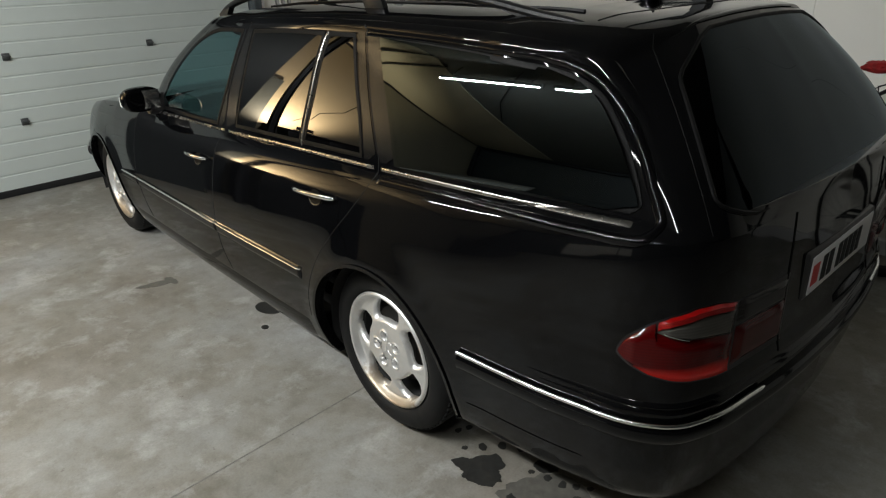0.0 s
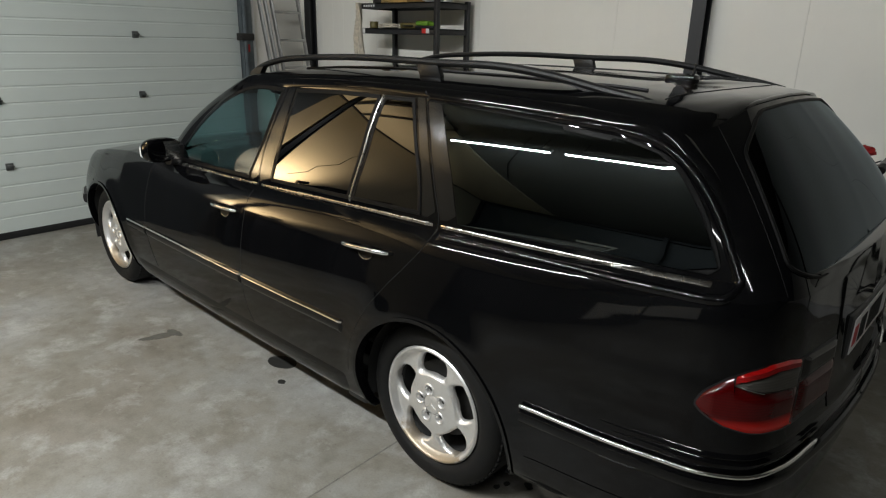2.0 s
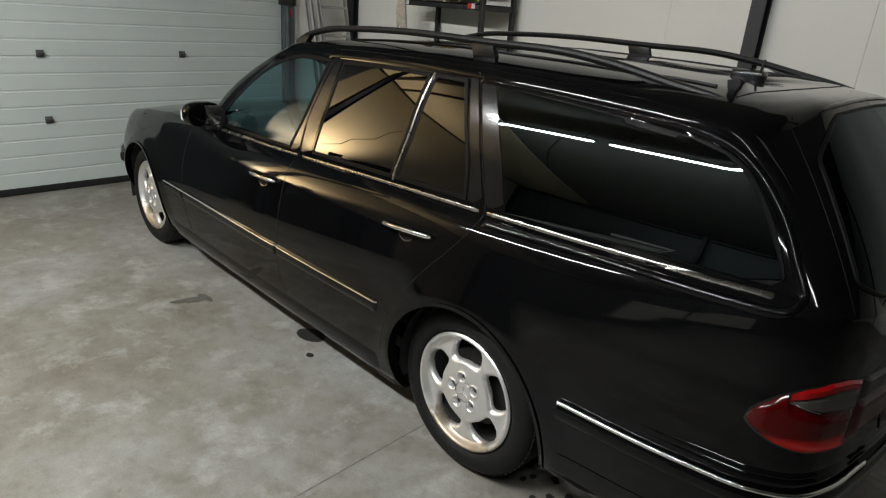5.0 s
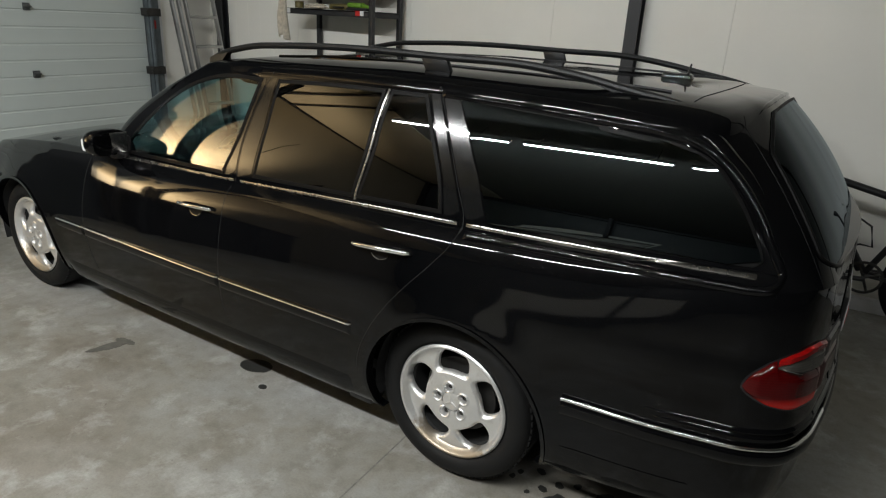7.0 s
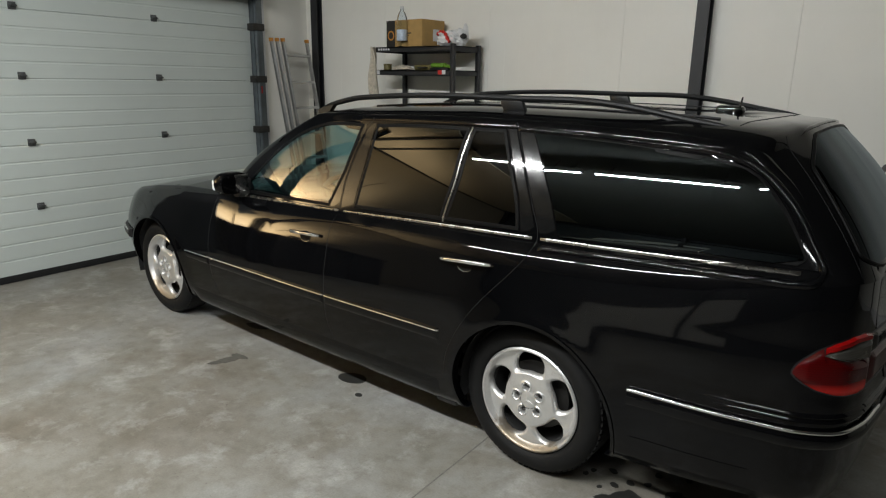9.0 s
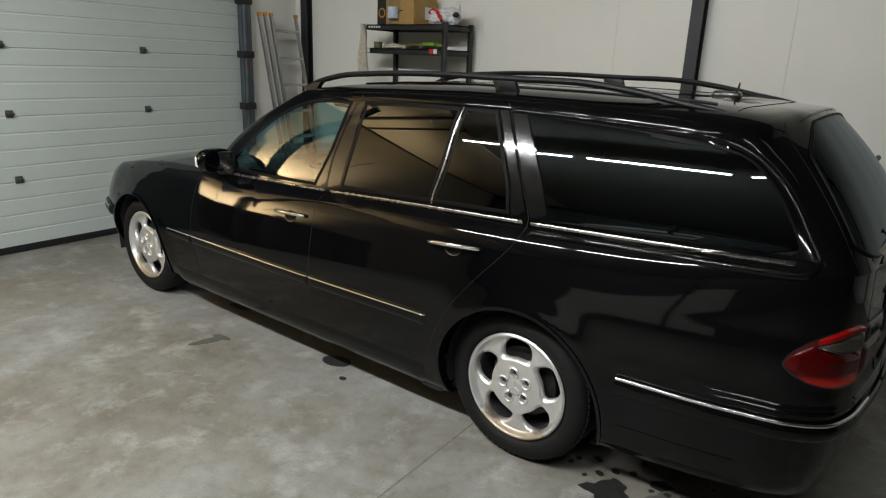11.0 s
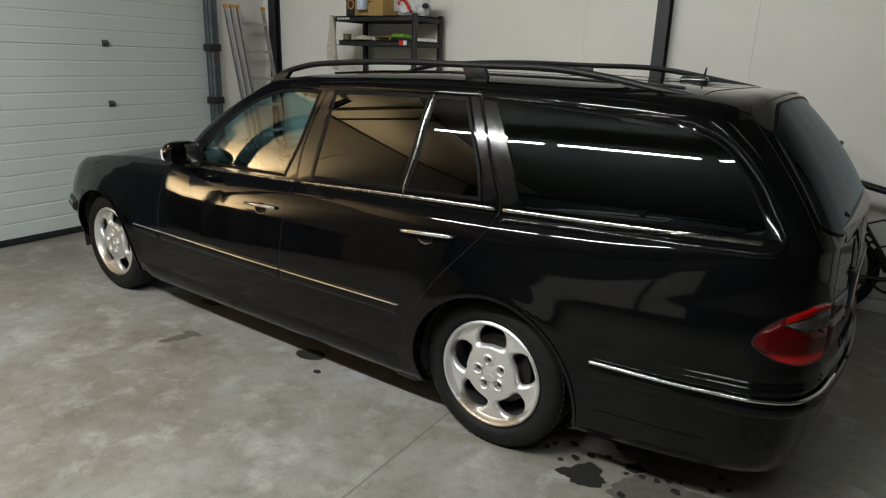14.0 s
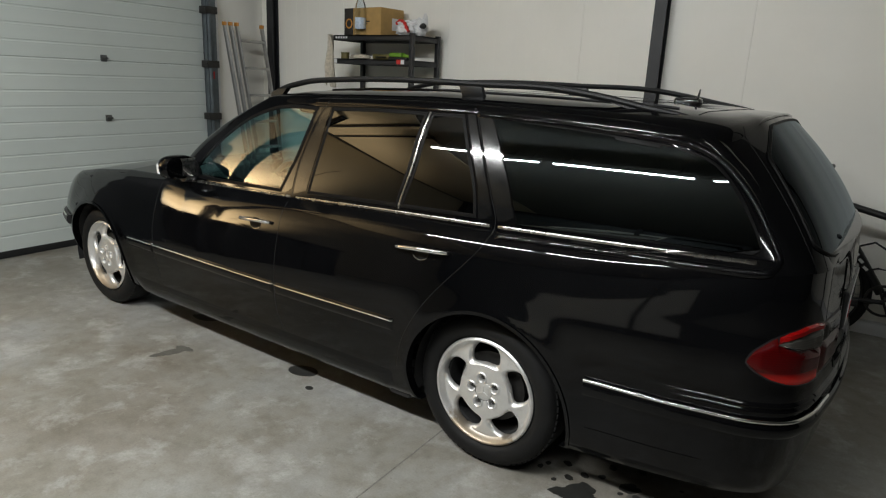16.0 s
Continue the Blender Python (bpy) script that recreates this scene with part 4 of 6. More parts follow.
bm = bmesh.new()
tube(bm, [(1.062, 0.02, 0.992), (1.056, -0.03, 1.008), (1.040, -0.20, 1.022), (1.030, -0.34, 1.026)], [0.016, 0.012, 0.008, 0.005], 8)
part("rear_wiper", bm, MATTE, car)
bm = bmesh.new()
tube(bm, [(1.072, -0.31, 0.858), (1.088, -0.2, 0.852), (1.094, 0, 0.85), (1.088, 0.2, 0.852), (1.072, 0.31, 0.858)], [0.003, 0.010, 0.011, 0.010, 0.003], 8)
part("tailgate_grip", bm, PAINT, car)
# gap round the tailgate, and the lip over its window
SEAM_U = COL[3] + 0.72 * (COL[4] - COL[3])
for sgn in (-1, 1):
    bm = bmesh.new()
    tube(bm, [on_gate(sgn * SEAM_U, j, -0.0012) for j in np.linspace(1, GN + 3, 40)], 0.0022, 6)
    tube(bm, [tuple(rear_surface(21.3, z) if sgn < 0 else Vector((rear_surface(21.3, z).x, -rear_surface(21.3, z).y, z))) for z in np.linspace(0.98, 0.60, 24)], 0.0028, 6)
    part("tailgate_gap", bm, SEAL, car)
bm = bmesh.new()
lip = [on_gate(u, GN - 0.4, -0.002) for u in np.linspace(-GLASS_U * 1.02, GLASS_U * 1.02, 80)]
tube(bm, lip, [0.001 + 0.006 * min(1.0, 6 * min(k, 79 - k) / 79) for k in range(80)], 10, 1.3)
part("tailgate_spoiler", bm, PAINT, car)
bm = bmesh.new()
tube(bm, [(0.585 + 0.02 * (1 - (y / 0.5) ** 2), float(y), roof_z(0.585 + 0.02 * (1 - (y / 0.5) ** 2), abs(y)) - 0.001) for y in np.linspace(-0.5, 0.5, 31)], 0.003, 6)
part("tailgate_gap", bm, MATTE, car)


# roof rails
RAIL_X = [-1.56, -1.48, -1.39, -1.29, -1.08, -0.73, -0.29, 0.086, 0.264, 0.348, 0.43, 0.536, 0.60]
RAIL_Z = [1.388, 1.416, 1.436, 1.455, 1.472, 1.486, 1.484, 1.479, 1.457, 1.442, 1.428, 1.414, 1.402]


def rail(sgn):
    lift = 0.012 if sgn > 0 else 0.0
    q = np.linspace(-1.56, 0.60, 80)
    yr = lambda x: 0.533 - 0.012 * ((x + 0.4) / 1.0) ** 2
    bm = bmesh.new()
    pts = [(float(x), sgn * yr(x), float(spline(RAIL_X, RAIL_Z, x)) + lift) for x in q]
    rad = [0.006 + 0.0075 * min(1, 14 * min(k, 79 - k) / 79) for k in range(80)]
    tube(bm, pts, rad, 10, 1.35)
    r = part("roof_rail", bm, SATIN, car, "satin black roof rail")
    bm = bmesh.new()
    zr = roof_z(-0.3, 0.53)
    vs = box(bm, -0.055, 0.055, -0.012, 0.012, zr - 0.01, 1.484 + lift, 0.006)
    bmesh.ops.translate(bm, vec=(-0.30, sgn * yr(-0.3), 0), verts=bm.verts)
    for v in bm.verts:
        if v.co.z > 1.46:
            v.co.x -= 0.02
    part("rail_post", bm, SATIN, r)
    for x0, x1 in ((-1.56, -1.42), (0.24, 0.60)):
        bm = bmesh.new()
        cols = []
        for x in np.linspace(x0, x1, 14):
            f = (x - x0) / (x1 - x0)
            g = f if x0 > 0 else 1 - f        # 1 at the rail's end, 0 where it lifts off
            zt = float(spline(RAIL_X, RAIL_Z, x)) + lift
            zb = zt + (roof_z(x, 0.53) - 0.012 - zt) * min(1.0, g * 2.2)
            zb = min(zb, zt - 0.004)
            w = 0.014
            cols.append([bm.verts.new((x, sgn * yr(x) + s * w, z)) for s, z in ((-1, zb), (-0.8, zt), (0.8, zt), (1, zb))])
        for a, b in zip(cols, cols[1:]):
            for k in range(4):
                bm.faces.new((a[k], a[(k + 1) % 4], b[(k + 1) % 4], b[k]))
        bm.faces.new(cols[0])
        bm.faces.new(cols[-1][::-1])
        bmesh.ops.recalc_face_normals(bm, faces=bm.faces)
        part("rail_foot", bm, SATIN, r)


rail(-1)
rail(1)
# roof grooves beside the rails
for sgn in (-1, 1):
    bm = bmesh.new()
    tube(bm, [(float(x), sgn * 0.44, roof_z(x, 0.44) + 0.001) for x in np.linspace(-1.2, 0.5, 30)], 0.006, 6)
    part("roof_groove", bm, TRIM, car)
# aerial
bm = bmesh.new()
box(bm, 0.355, 0.465, -0.032, 0.032, 1.436, 1.470, 0.015)
aer = part("roof_aerial", bm, PAINT, car, "glossy black aerial base")
bm = bmesh.new()
tube(bm, [(0.445, 0, 1.46), (0.452, 0, 1.505)], [0.006, 0.003], 8)
part("aerial_stub", bm, TRIM, aer)

# mirror
for sgn in (-1, 1):
    bm = bmesh.new()
    r = bmesh.ops.create_uvsphere(bm, u_segments=28, v_segments=18, radius=1.0)
    for v in r["verts"]:
        c = v.co.copy()
        f = lambda a, e: math.copysign(abs(a) ** e, a)
        v.co = Vector((f(c.x, 0.75) * 0.070, f(c.y, 0.7) * 0.098, f(c.z, 0.75) * 0.062))
        if v.co.x > 0.03:
            v.co.x = 0.03 + (v.co.x - 0.03) * 0.2
    bmesh.ops.transform(bm, matrix=pose(-1.925, sgn * 0.86, 0.987, 0, 0, -sgn * 8), verts=bm.verts)
    mir = part("door_mirror", bm, PAINT, car, "black door mirror")
    bm = bmesh.new()
    tube(bm, [(-1.92, sgn * 0.83, 0.95), (-1.93, sgn * 0.78, 0.945), (-1.93, sgn * 0.74, 0.95)], [0.045, 0.05, 0.06], 10, 0.8)
    part("mirror_foot", bm, TRIM, mir)
    bm = bmesh.new()
    vs = box(bm, -0.004, 0.004, -0.082, 0.082, -0.047, 0.047, 0.003)
    bmesh.ops.transform(bm, matrix=pose(-1.893, sgn * 0.86, 0.987, 0, 0, sgn * 10), verts=bm.verts)
    part("mirror_glass", bm, CHROME, mir, "mirror glass")
    bm = bmesh.new()
    box(bm, -1.965, -1.925, sgn * 0.935 - 0.022, sgn * 0.935 + 0.024, 0.952, 1.012, 0.012)
    part("indicator", bm, WHITE, mir, "pale indicator lens")


# wheels
def wheel():
    """A wheel about the y axis, its outer face towards -y, with its middle at the origin."""
    w = empty("wheel", "", "")
    for key in list(w.keys()):
        del w[key]
    R = 0.315
    prof = [(0.224, 0.20), (0.232, 0.215), (0.262, 0.222), (0.292, 0.212), (0.308, 0.195), (R, 0.175), (R, 0.12), (R, 0.05), (0.308, 0.028), (0.292, 0.008), (0.272, 0.0), (0.25, -0.001), (0.234, 0.006), (0.226, 0.016), (0.219, 0.03)]
    bm = bmesh.new()
    spun = pose(0, 0, 0, -90, 0, 0)
    lathe(bm, prof, 96, spun)
    tyre = part("tyre", bm, RUBBER, w, "black tyre")
    bm = bmesh.new()
    for k in range(72):
        a = 2 * math.pi * k / 72
        for s, y in ((0.012, 0.045), (-0.008, 0.085), (0.008, 0.125), (-0.012, 0.165)):
            vs = box(bm, -0.009, 0.009, y - 0.015, y + 0.015, R - 0.006, R + 0.0002)
            bmesh.ops.transform(bm, matrix=pose(0, 0, 0, 0, math.degrees(a + s), 0), verts=vs)
    part("tread", bm, RUBBER, tyre, smooth=False)
    # face of the rim
    nr, na = 74, 420
    rs = np.linspace(0.038, 0.2225, nr)
    dep = spline([0.038, 0.05, 0.075, 0.10, 0.15, 0.185, 0.196, 0.201, 0.208, 0.216, 0.2225], [0.016, 0.014, 0.0135, 0.016, 0.023, 0.029, 0.028, 0.020, 0.007, 0.004, 0.010], rs)
    ang = np.linspace(0, 2 * math.pi, na, endpoint=False)
    rr, aa = np.meshgrid(rs, ang, indexing="ij")
    dd = np.repeat(dep[:, None], na, 1)
    H0, HOLE_W, HOLE_H = radians(94), 0.066, 0.0405
    sd = np.full(rr.shape, 9.0)
    for k in range(5):
        a0 = H0 + k * 2 * math.pi / 5
        da = (aa - a0 + math.pi) % (2 * math.pi) - math.pi
        u = da * rr / HOLE_W
        v = (rr - 0.157 + 0.10 * (da * rr) ** 2 / HOLE_W) / HOLE_H
        s = (np.abs(u) ** 2.5 + np.abs(v) ** 2.5) ** (1 / 2.5)
        sd = np.minimum(sd, s)
        # bolt pockets
        bx, bz = 0.056 * math.cos(a0 + 0.12), 0.056 * math.sin(a0 + 0.12)
        pr = np.hypot(rr * np.cos(aa) - bx, rr * np.sin(aa) - bz)
        dd += 0.020 * np.clip((0.0165 - pr) / 0.0035, 0, 1) - 0.004 * np.exp(-((pr - 0.021) / 0.0035) ** 2)
    # rounded shoulders round the holes
    dd += 0.013 * np.clip((1.24 - sd) / 0.24, 0, 1) ** 2 * (rr < 0.2)
    bm = bmesh.new()
    vid = {}

    def vert(i, j):
        j %= na
        if (i, j) not in vid:
            vid[i, j] = bm.verts.new((rr[i, j] * math.cos(aa[i, j]), dd[i, j], rr[i, j] * math.sin(aa[i, j])))
        return vid[i, j]

    for i in range(nr - 1):
        for j in range(na):
            jj = (j + 1) % na
            if max(sd[i, j], sd[i + 1, j], sd[i, jj], sd[i + 1, jj]) > 1.0 and (sd[i, j] + sd[i + 1, j] + sd[i, jj] + sd[i + 1, jj]) / 4 > 1.0:
                bm.faces.new((vert(i, j), vert(i, j + 1), vert(i + 1, j + 1), vert(i + 1, j)))
    # pull the holes' edges smooth and fold them back
    es = [e for e in bm.edges if len(e.link_faces) == 1 and all(0.06 < math.hypot(v.co.x, v.co.z) < 0.205 for v in e.verts)]
    for v in {v for e in es for v in e.verts}:
        r = math.hypot(v.co.x, v.co.z)
        a = math.atan2(v.co.z, v.co.x)
        k = round((a - H0) / (2 * math.pi / 5))
        a0 = H0 + k * 2 * math.pi / 5
        da = (a - a0 + math.pi) % (2 * math.pi) - math.pi
        for _ in range(3):
            u = da * r / HOLE_W
            w2 = (r - 0.157 + 0.10 * (da * r) ** 2 / HOLE_W) / HOLE_H
            s = (abs(u) ** 2.5 + abs(w2) ** 2.5) ** 0.4
            da, r = da * (1 + (1 / s - 1)), 0.157 + (r - 0.157) / s
        v.co.x, v.co.z = r * math.cos(a0 + da), r * math.sin(a0 + da)
    ret = bmesh.ops.extrude_edge_only(bm, edges=es)
    nv = [g for g in ret["geom"] if isinstance(g, bmesh.types.BMVert)]
    bmesh.ops.translate(bm, vec=(0, 0.013, 0), verts=nv)
    bmesh.ops.recalc_face_normals(bm, faces=bm.faces)
    rim = part("rim", bm, ALLOY, w, "silver alloy rim with five oval holes and kerb rash", edge=50)
    bm = bmesh.new()
    lathe(bm, [(0.2225, 0.011), (0.2255, 0.018), (0.2215, 0.03), (0.205, 0.045), (0.19, 0.06), (0.185, 0.2), (0.21, 0.21)], 96, spun)
    part("rim_barrel", bm, MATTE, rim)
    bm = bmesh.new()
    lathe(bm, [(0.0, 0.013), (0.028, 0.013), (0.036, 0.015), (0.039, 0.022)], 48, spun)
    part("hub_cap", bm, ALLOY, rim, "plain silver hub cap")
    bm = bmesh.new()
    for k in range(3):
        a = math.pi / 2 + k * 2 * math.pi / 3 + 0.05
        tube(bm, [(0, 0.012, 0), (0.027 * math.cos(a), 0.0125, 0.027 * math.sin(a))], [0.004, 0.0015], 6)
    part("cap_relief", bm, ALLOY, rim)
    for k in range(5):
        a0 = H0 + k * 2 * math.pi / 5 + 0.12
        bm = bmesh.new()
        lathe(bm, [(0.0, 0.024), (0.008, 0.024), (0.0095, 0.027), (0.0105, 0.042)], 6, pose(0.056 * math.cos(a0), 0, 0.056 * math.sin(a0), -90, 0, 0))
        part("wheel_bolt", bm, DARKMETAL, rim, smooth=False)
    bm = bmesh.new()
    lathe(bm, [(0.0, 0.075), (0.07, 0.075), (0.075, 0.085), (0.145, 0.085), (0.145, 0.105), (0.0, 0.105)], 64, spun)
    part("brake_disc", bm, DARKMETAL, w, "dark brake disc")
    return w


w0 = wheel()
w0.parent = car
w0.location = (0, -0.83, 0.315)
for x, m in ((-2.833, pose(-2.833, -0.83, 0.315, 0, 15, 0)), (0, pose(0, 0.83, 0.315, 0, 0, 180)), (-2.833, pose(-2.833, 0.83, 0.315, 0, 30, 180))):
    c = copy_thing(w0, m)
    c.parent = car

# inside of the car
bm = bmesh.new()
box(bm, -1.95, 0.95, -0.70, 0.70, 0.35, 0.42, 0.02)
part("cabin_floor", bm, MATTE, car)
bm = bmesh.new()
box(bm, -2.05, -1.62, -0.68, 0.68, 0.72, 0.90, 0.05)
part("dashboard", bm, LEATHER, car)
bm = bmesh.new()
lathe(bm, [(0.19 + 0.015 * math.cos(a), 0.015 * math.sin(a)) for a in np.linspace(0, 2 * math.pi, 13)], 40, pose(-1.52, -0.36, 0.83, 0, 65, 0))
tube(bm, [(-1.52, -0.52, 0.83), (-1.53, -0.36, 0.83), (-1.52, -0.2, 0.83)], 0.02, 8)
part("steering_wheel", bm, LEATHER, car)
for sy in (-0.36, 0.36):
    bm = bmesh.new()
    box(bm, -1.30, -0.80, sy - 0.25, sy + 0.25, 0.42, 0.58, 0.06)
    box(bm, -0.12, 0.0, -0.24, 0.24, 0.0, 0.58, 0.05, pose(-0.78, sy, 0.53, 0, 14, 0))
    box(bm, -0.10, -0.01, -0.13, 0.13, 0.0, 0.17, 0.04, pose(-0.635, sy, 1.13, 0, 8, 0))
    part("front_seat", bm, LEATHER, car)
bm = bmesh.new()
box(bm, -0.45, 0.05, -0.62, 0.62, 0.42, 0.58, 0.06)
box(bm, -0.12, 0.0, -0.62, 0.62, 0.0, 0.55, 0.05, pose(0.10, 0, 0.53, 0, 14, 0))
part("rear_seat", bm, LEATHER, car)
bm = bmesh.new()
box(bm, -1.15, 0.6, -0.5, 0.5, 1.385, 1.40, 0.005)
part("headliner", bm, CLOTH, car)

# ---- the garage ----


def wall_with(name, p0, p1, q0, q1, z0, z1, material, label, category):
    bm = bmesh.new()
    box(bm, p0, p1, q0, q1, z0, z1)
    for v in bm.verts:
        if v.co.z > CEIL - 0.01:
            v.co.z += roof_h(v.co.y) - CEIL
    ob = part(name, bm, material, None, smooth=False)
    ob.matrix_world = ROOM
    return tagged(ob, label, category, kind="structure")


bm = bmesh.new()
bmesh.ops.create_grid(bm, x_segments=2, y_segments=2, size=1.0)
for v in bm.verts:
    v.co = Vector((v.co.x * 6.25 + 1.05, v.co.y * 5.0 - 1.95, 0))
r = bmesh.ops.extrude_face_region(bm, geom=bm.faces[:])
bmesh.ops.translate(bm, vec=(0, 0, -0.15), verts=[g for g in r["geom"] if isinstance(g, bmesh.types.BMVert)])
bmesh.ops.recalc_face_normals(bm, faces=bm.faces)
floor = part("floor", bm, CONCRETE, None, smooth=False)
floor.matrix_world = ROOM
tagged(floor, "worn grey concrete garage floor with oil stains", "floor", kind="structure")
bm = bmesh.new()
box(bm, -0.0028, 0.0028, -6.7, 2.86, -0.01, 0.0012)
j = part("floor_joint", bm, JOINT, floor, smooth=False)
j.location = (-0.25, 0, 0)

# right wall: tall sandwich panels with narrow joints
wall_r = wall_with("wall_east", DOOR_P - 0.3, BACK_P + 0.2, WALL_Q + 0.03, WALL_Q + 0.12, 0, CEIL, WALL, "white sandwich panel wall", "wall")
x = BACK_P + 0.2
edges = [-4.63, -3.24, -2.04, -0.84, 0.36, 1.56, 2.76, 3.96, 5.16, 7.2]
for a, b in zip(edges, edges[1:]):
    bm = bmesh.new()
    box(bm, a + 0.0007, b - 0.0007, WALL_Q, WALL_Q + 0.028, 0.0, 4.2, 0.0008)
    n = max(1, round((b - a) / 0.15))
    for k in range(1, n):
        q = a + (b - a) * k / n
        box(bm, q - 0.003, q + 0.003, WALL_Q - 0.0006, WALL_Q + 0.004, 0.0, 4.2)
    part("panel", bm, WALL, wall_r, smooth=False)
bm = bmesh.new()
box(bm, DOOR_P, BACK_P, WALL_Q - 0.06, WALL_Q - 0.002, 0, 0.085, 0.006)
sk = part("baseboard", bm, WHITE, None, "")
sk.matrix_world = ROOM
tagged(sk, "pale concrete kerb along the foot of the panel wall", "baseboard", kind="structure")

wall_l = wall_with("wall_west", NICHE_P - 0.1, BACK_P + 0.12, LEFT_Q - 0.1, LEFT_Q, 0, CEIL, DARKENED_WALL, "west wall under the low eave, coloured dark to bounce little light", "wall")
wall_with("wall_south", BACK_P, BACK_P + 0.12, LEFT_Q, WALL_Q + 0.03, 0, CEIL, DARKENED_WALL, "unseen back wall of the hall, coloured dark to hold back bounced light", "wall")
DQ0, DQ1, DTOP = -0.45, 2.10, 2.5
wall_with("wall_north", DOOR_P - 0.12, DOOR_P - 0.02, DQ1 + 0.02, WALL_Q + 0.03, 0, CEIL, WALL, "white wall beside the garage door", "wall")
wall_with("wall_north_2", NICHE_P - 0.1, NICHE_P, LEFT_Q, -1.25, 0, CEIL, WALL_LEFT, "cream wall lit by a warm work lamp", "wall")
# unseen lintel and pier, darkened for what the car's flank reflects
wall_with("wall_north_3", DOOR_P - 0.12, DOOR_P - 0.02, DQ0 - 0.02, DQ1 + 0.02, DTOP, CEIL, DARKENED_WALL, "lintel over the garage door, coloured dark for the car's reflections", "wall")
wall_with("wall_north_4", NICHE_P - 0.1, DOOR_P - 0.02, -1.25, DQ0 - 0.02, 0, CEIL, DARKENED_WALL, "pier between the garage door and the niche, coloured dark for the car's reflections", "wall")
# made-up board: blocks the cream wall's reflection in the front door
wall_with("reflection_mask", NICHE_P + 0.004, NICHE_P + 0.05, -1.66, -1.254, 0, 2.0, DARKENED_WALL, "added dark board that keeps the cream wall's reflection off the front door", "wall")
wall_with("ceiling", NICHE_P - 0.1, BACK_P + 0.12, LEFT_Q - 0.1, WALL_Q + 0.12, CEIL, CEIL + 0.12, CEILING_DIMMED, "cream panel ceiling under a pitched roof, coloured dark where lamplight fades", "ceiling")
# added lighter sheet where the work lamp would brighten the ceiling
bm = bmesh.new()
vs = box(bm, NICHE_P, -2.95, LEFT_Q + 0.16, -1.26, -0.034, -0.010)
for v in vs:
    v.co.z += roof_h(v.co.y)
lamplit_sheet = part("ceiling_lamplit", bm, CEILING_LAMPLIT, None, smooth=False)
lamplit_sheet.matrix_world = ROOM
tagged(lamplit_sheet, "lighter ceiling sheet over the niche, coloured for the work lamp's light", "ceiling", kind="structure")
# added pale panel; gives the flank its bright reflected patch
wall_with("pale_reflection_panel", -2.3, 0.7, LEFT_Q + 0.001, LEFT_Q + 0.12, 0.3, 1.2, WALL, "unseen pale panel added for the bright patch reflected in the car's flank", "wall panel")

# sectional door
door = empty("door_1", "white ribbed sectional garage door, shut", "garage door", ROOM, kind="structure")
SEC = 0.49
nsec = 5
for k in range(nsec):
    bm = bmesh.new()
    z0 = 0.05 + k * SEC
    rows = []
    zz = []
    for r in range(4):
        za = z0 + r * SEC / 4
        zz += [(za + 0.0005, -0.005), (za + 0.004, 0.0), (za + SEC / 4 - 0.013, 0.0), (za + SEC / 4 - 0.0085, -0.005)]
    zz[0] = (z0 + 0.0008, -0.006)
    zz[-1] = (z0 + SEC - 0.0008, -0.006)
    for z, d in zz:
        rows.append([bm.verts.new((DOOR_P + d, DQ0, z)), bm.verts.new((DOOR_P + d, DQ1, z))])
    for a, b in zip(rows, rows[1:]):
        bm.faces.new((a[0], a[1], b[1], b[0]))
    bk = [bm.verts.new((DOOR_P - 0.045, y, z)) for z in (zz[0][0], zz[-1][0]) for y in (DQ0, DQ1)]
    bm.faces.new((bk[0], bk[2], bk[3], bk[1]))
    bm.faces.new((rows[0][0], bk[0], bk[1], rows[0][1]))
    bm.faces.new((rows[-1][0], rows[-1][1], bk[3], bk[2]))
    part("door_section", bm, DOOR, door, smooth=False)
bm = bmesh.new()
box(bm, DOOR_P - 0.05, DOOR_P + 0.012, DQ0, DQ1, 0.0, 0.055, 0.01)
part("bottom_seal", bm, MATTE, door, "black rubber seal")
HING = [1.105, 0.02]
for k in range(1, 5):
    for q in HING:
        bm = bmesh.new()
        z = 0.05 + k * SEC + 0.02
        box(bm, DOOR_P, DOOR_P + 0.012, q - 0.026, q + 0.026, z - 0.028, z + 0.026, 0.003)
        box(bm, DOOR_P + 0.01, DOOR_P + 0.034, q - 0.021, q + 0.021, z - 0.010, z + 0.012, 0.006)
        tube(bm, [(DOOR_P + 0.022, q - 0.029, z), (DOOR_P + 0.022, q + 0.029, z)], 0.006, 8)
        part("hinge", bm, HINGE, door, "dark steel hinge")

# door track
tr = empty("door_track", "galvanised steel garage door track with roller brackets", "door track", ROOM)
bm = bmesh.new()
box(bm, DOOR_P - 0.015, DOOR_P + 0.05, DQ1 + 0.006, DQ1 + 0.118, 0.02, 2.6, 0.003)
part("angle_rail", bm, STEEL, tr)
bm = bmesh.new()
tube(bm, [(DOOR_P + 0.075, DQ1 + 0.02, 0.03), (DOOR_P + 0.075, DQ1 + 0.02, 2.6)], 0.017, 8)
part("roller_channel", bm, STEEL, tr)
bm = bmesh.new()
box(bm, DOOR_P - 0.012, DOOR_P + 0.03, DQ1 + 0.122, DQ1 + 0.158, 0.02, 2.6, 0.002)
part("edge_trim", bm, WHITE, tr, "white edge trim")
for k in range(1, 5):
    bm = bmesh.new()
    z = 0.07 + k * SEC
    box(bm, DOOR_P, DOOR_P + 0.10, DQ1 - 0.03, DQ1 + 0.10, z - 0.035, z + 0.03, 0.004)
    tube(bm, [(DOOR_P + 0.085, DQ1 - 0.04, z), (DOOR_P + 0.085, DQ1 + 0.1, z)], 0.012, 8)
    part("roller_bracket", bm, DARKMETAL, tr)
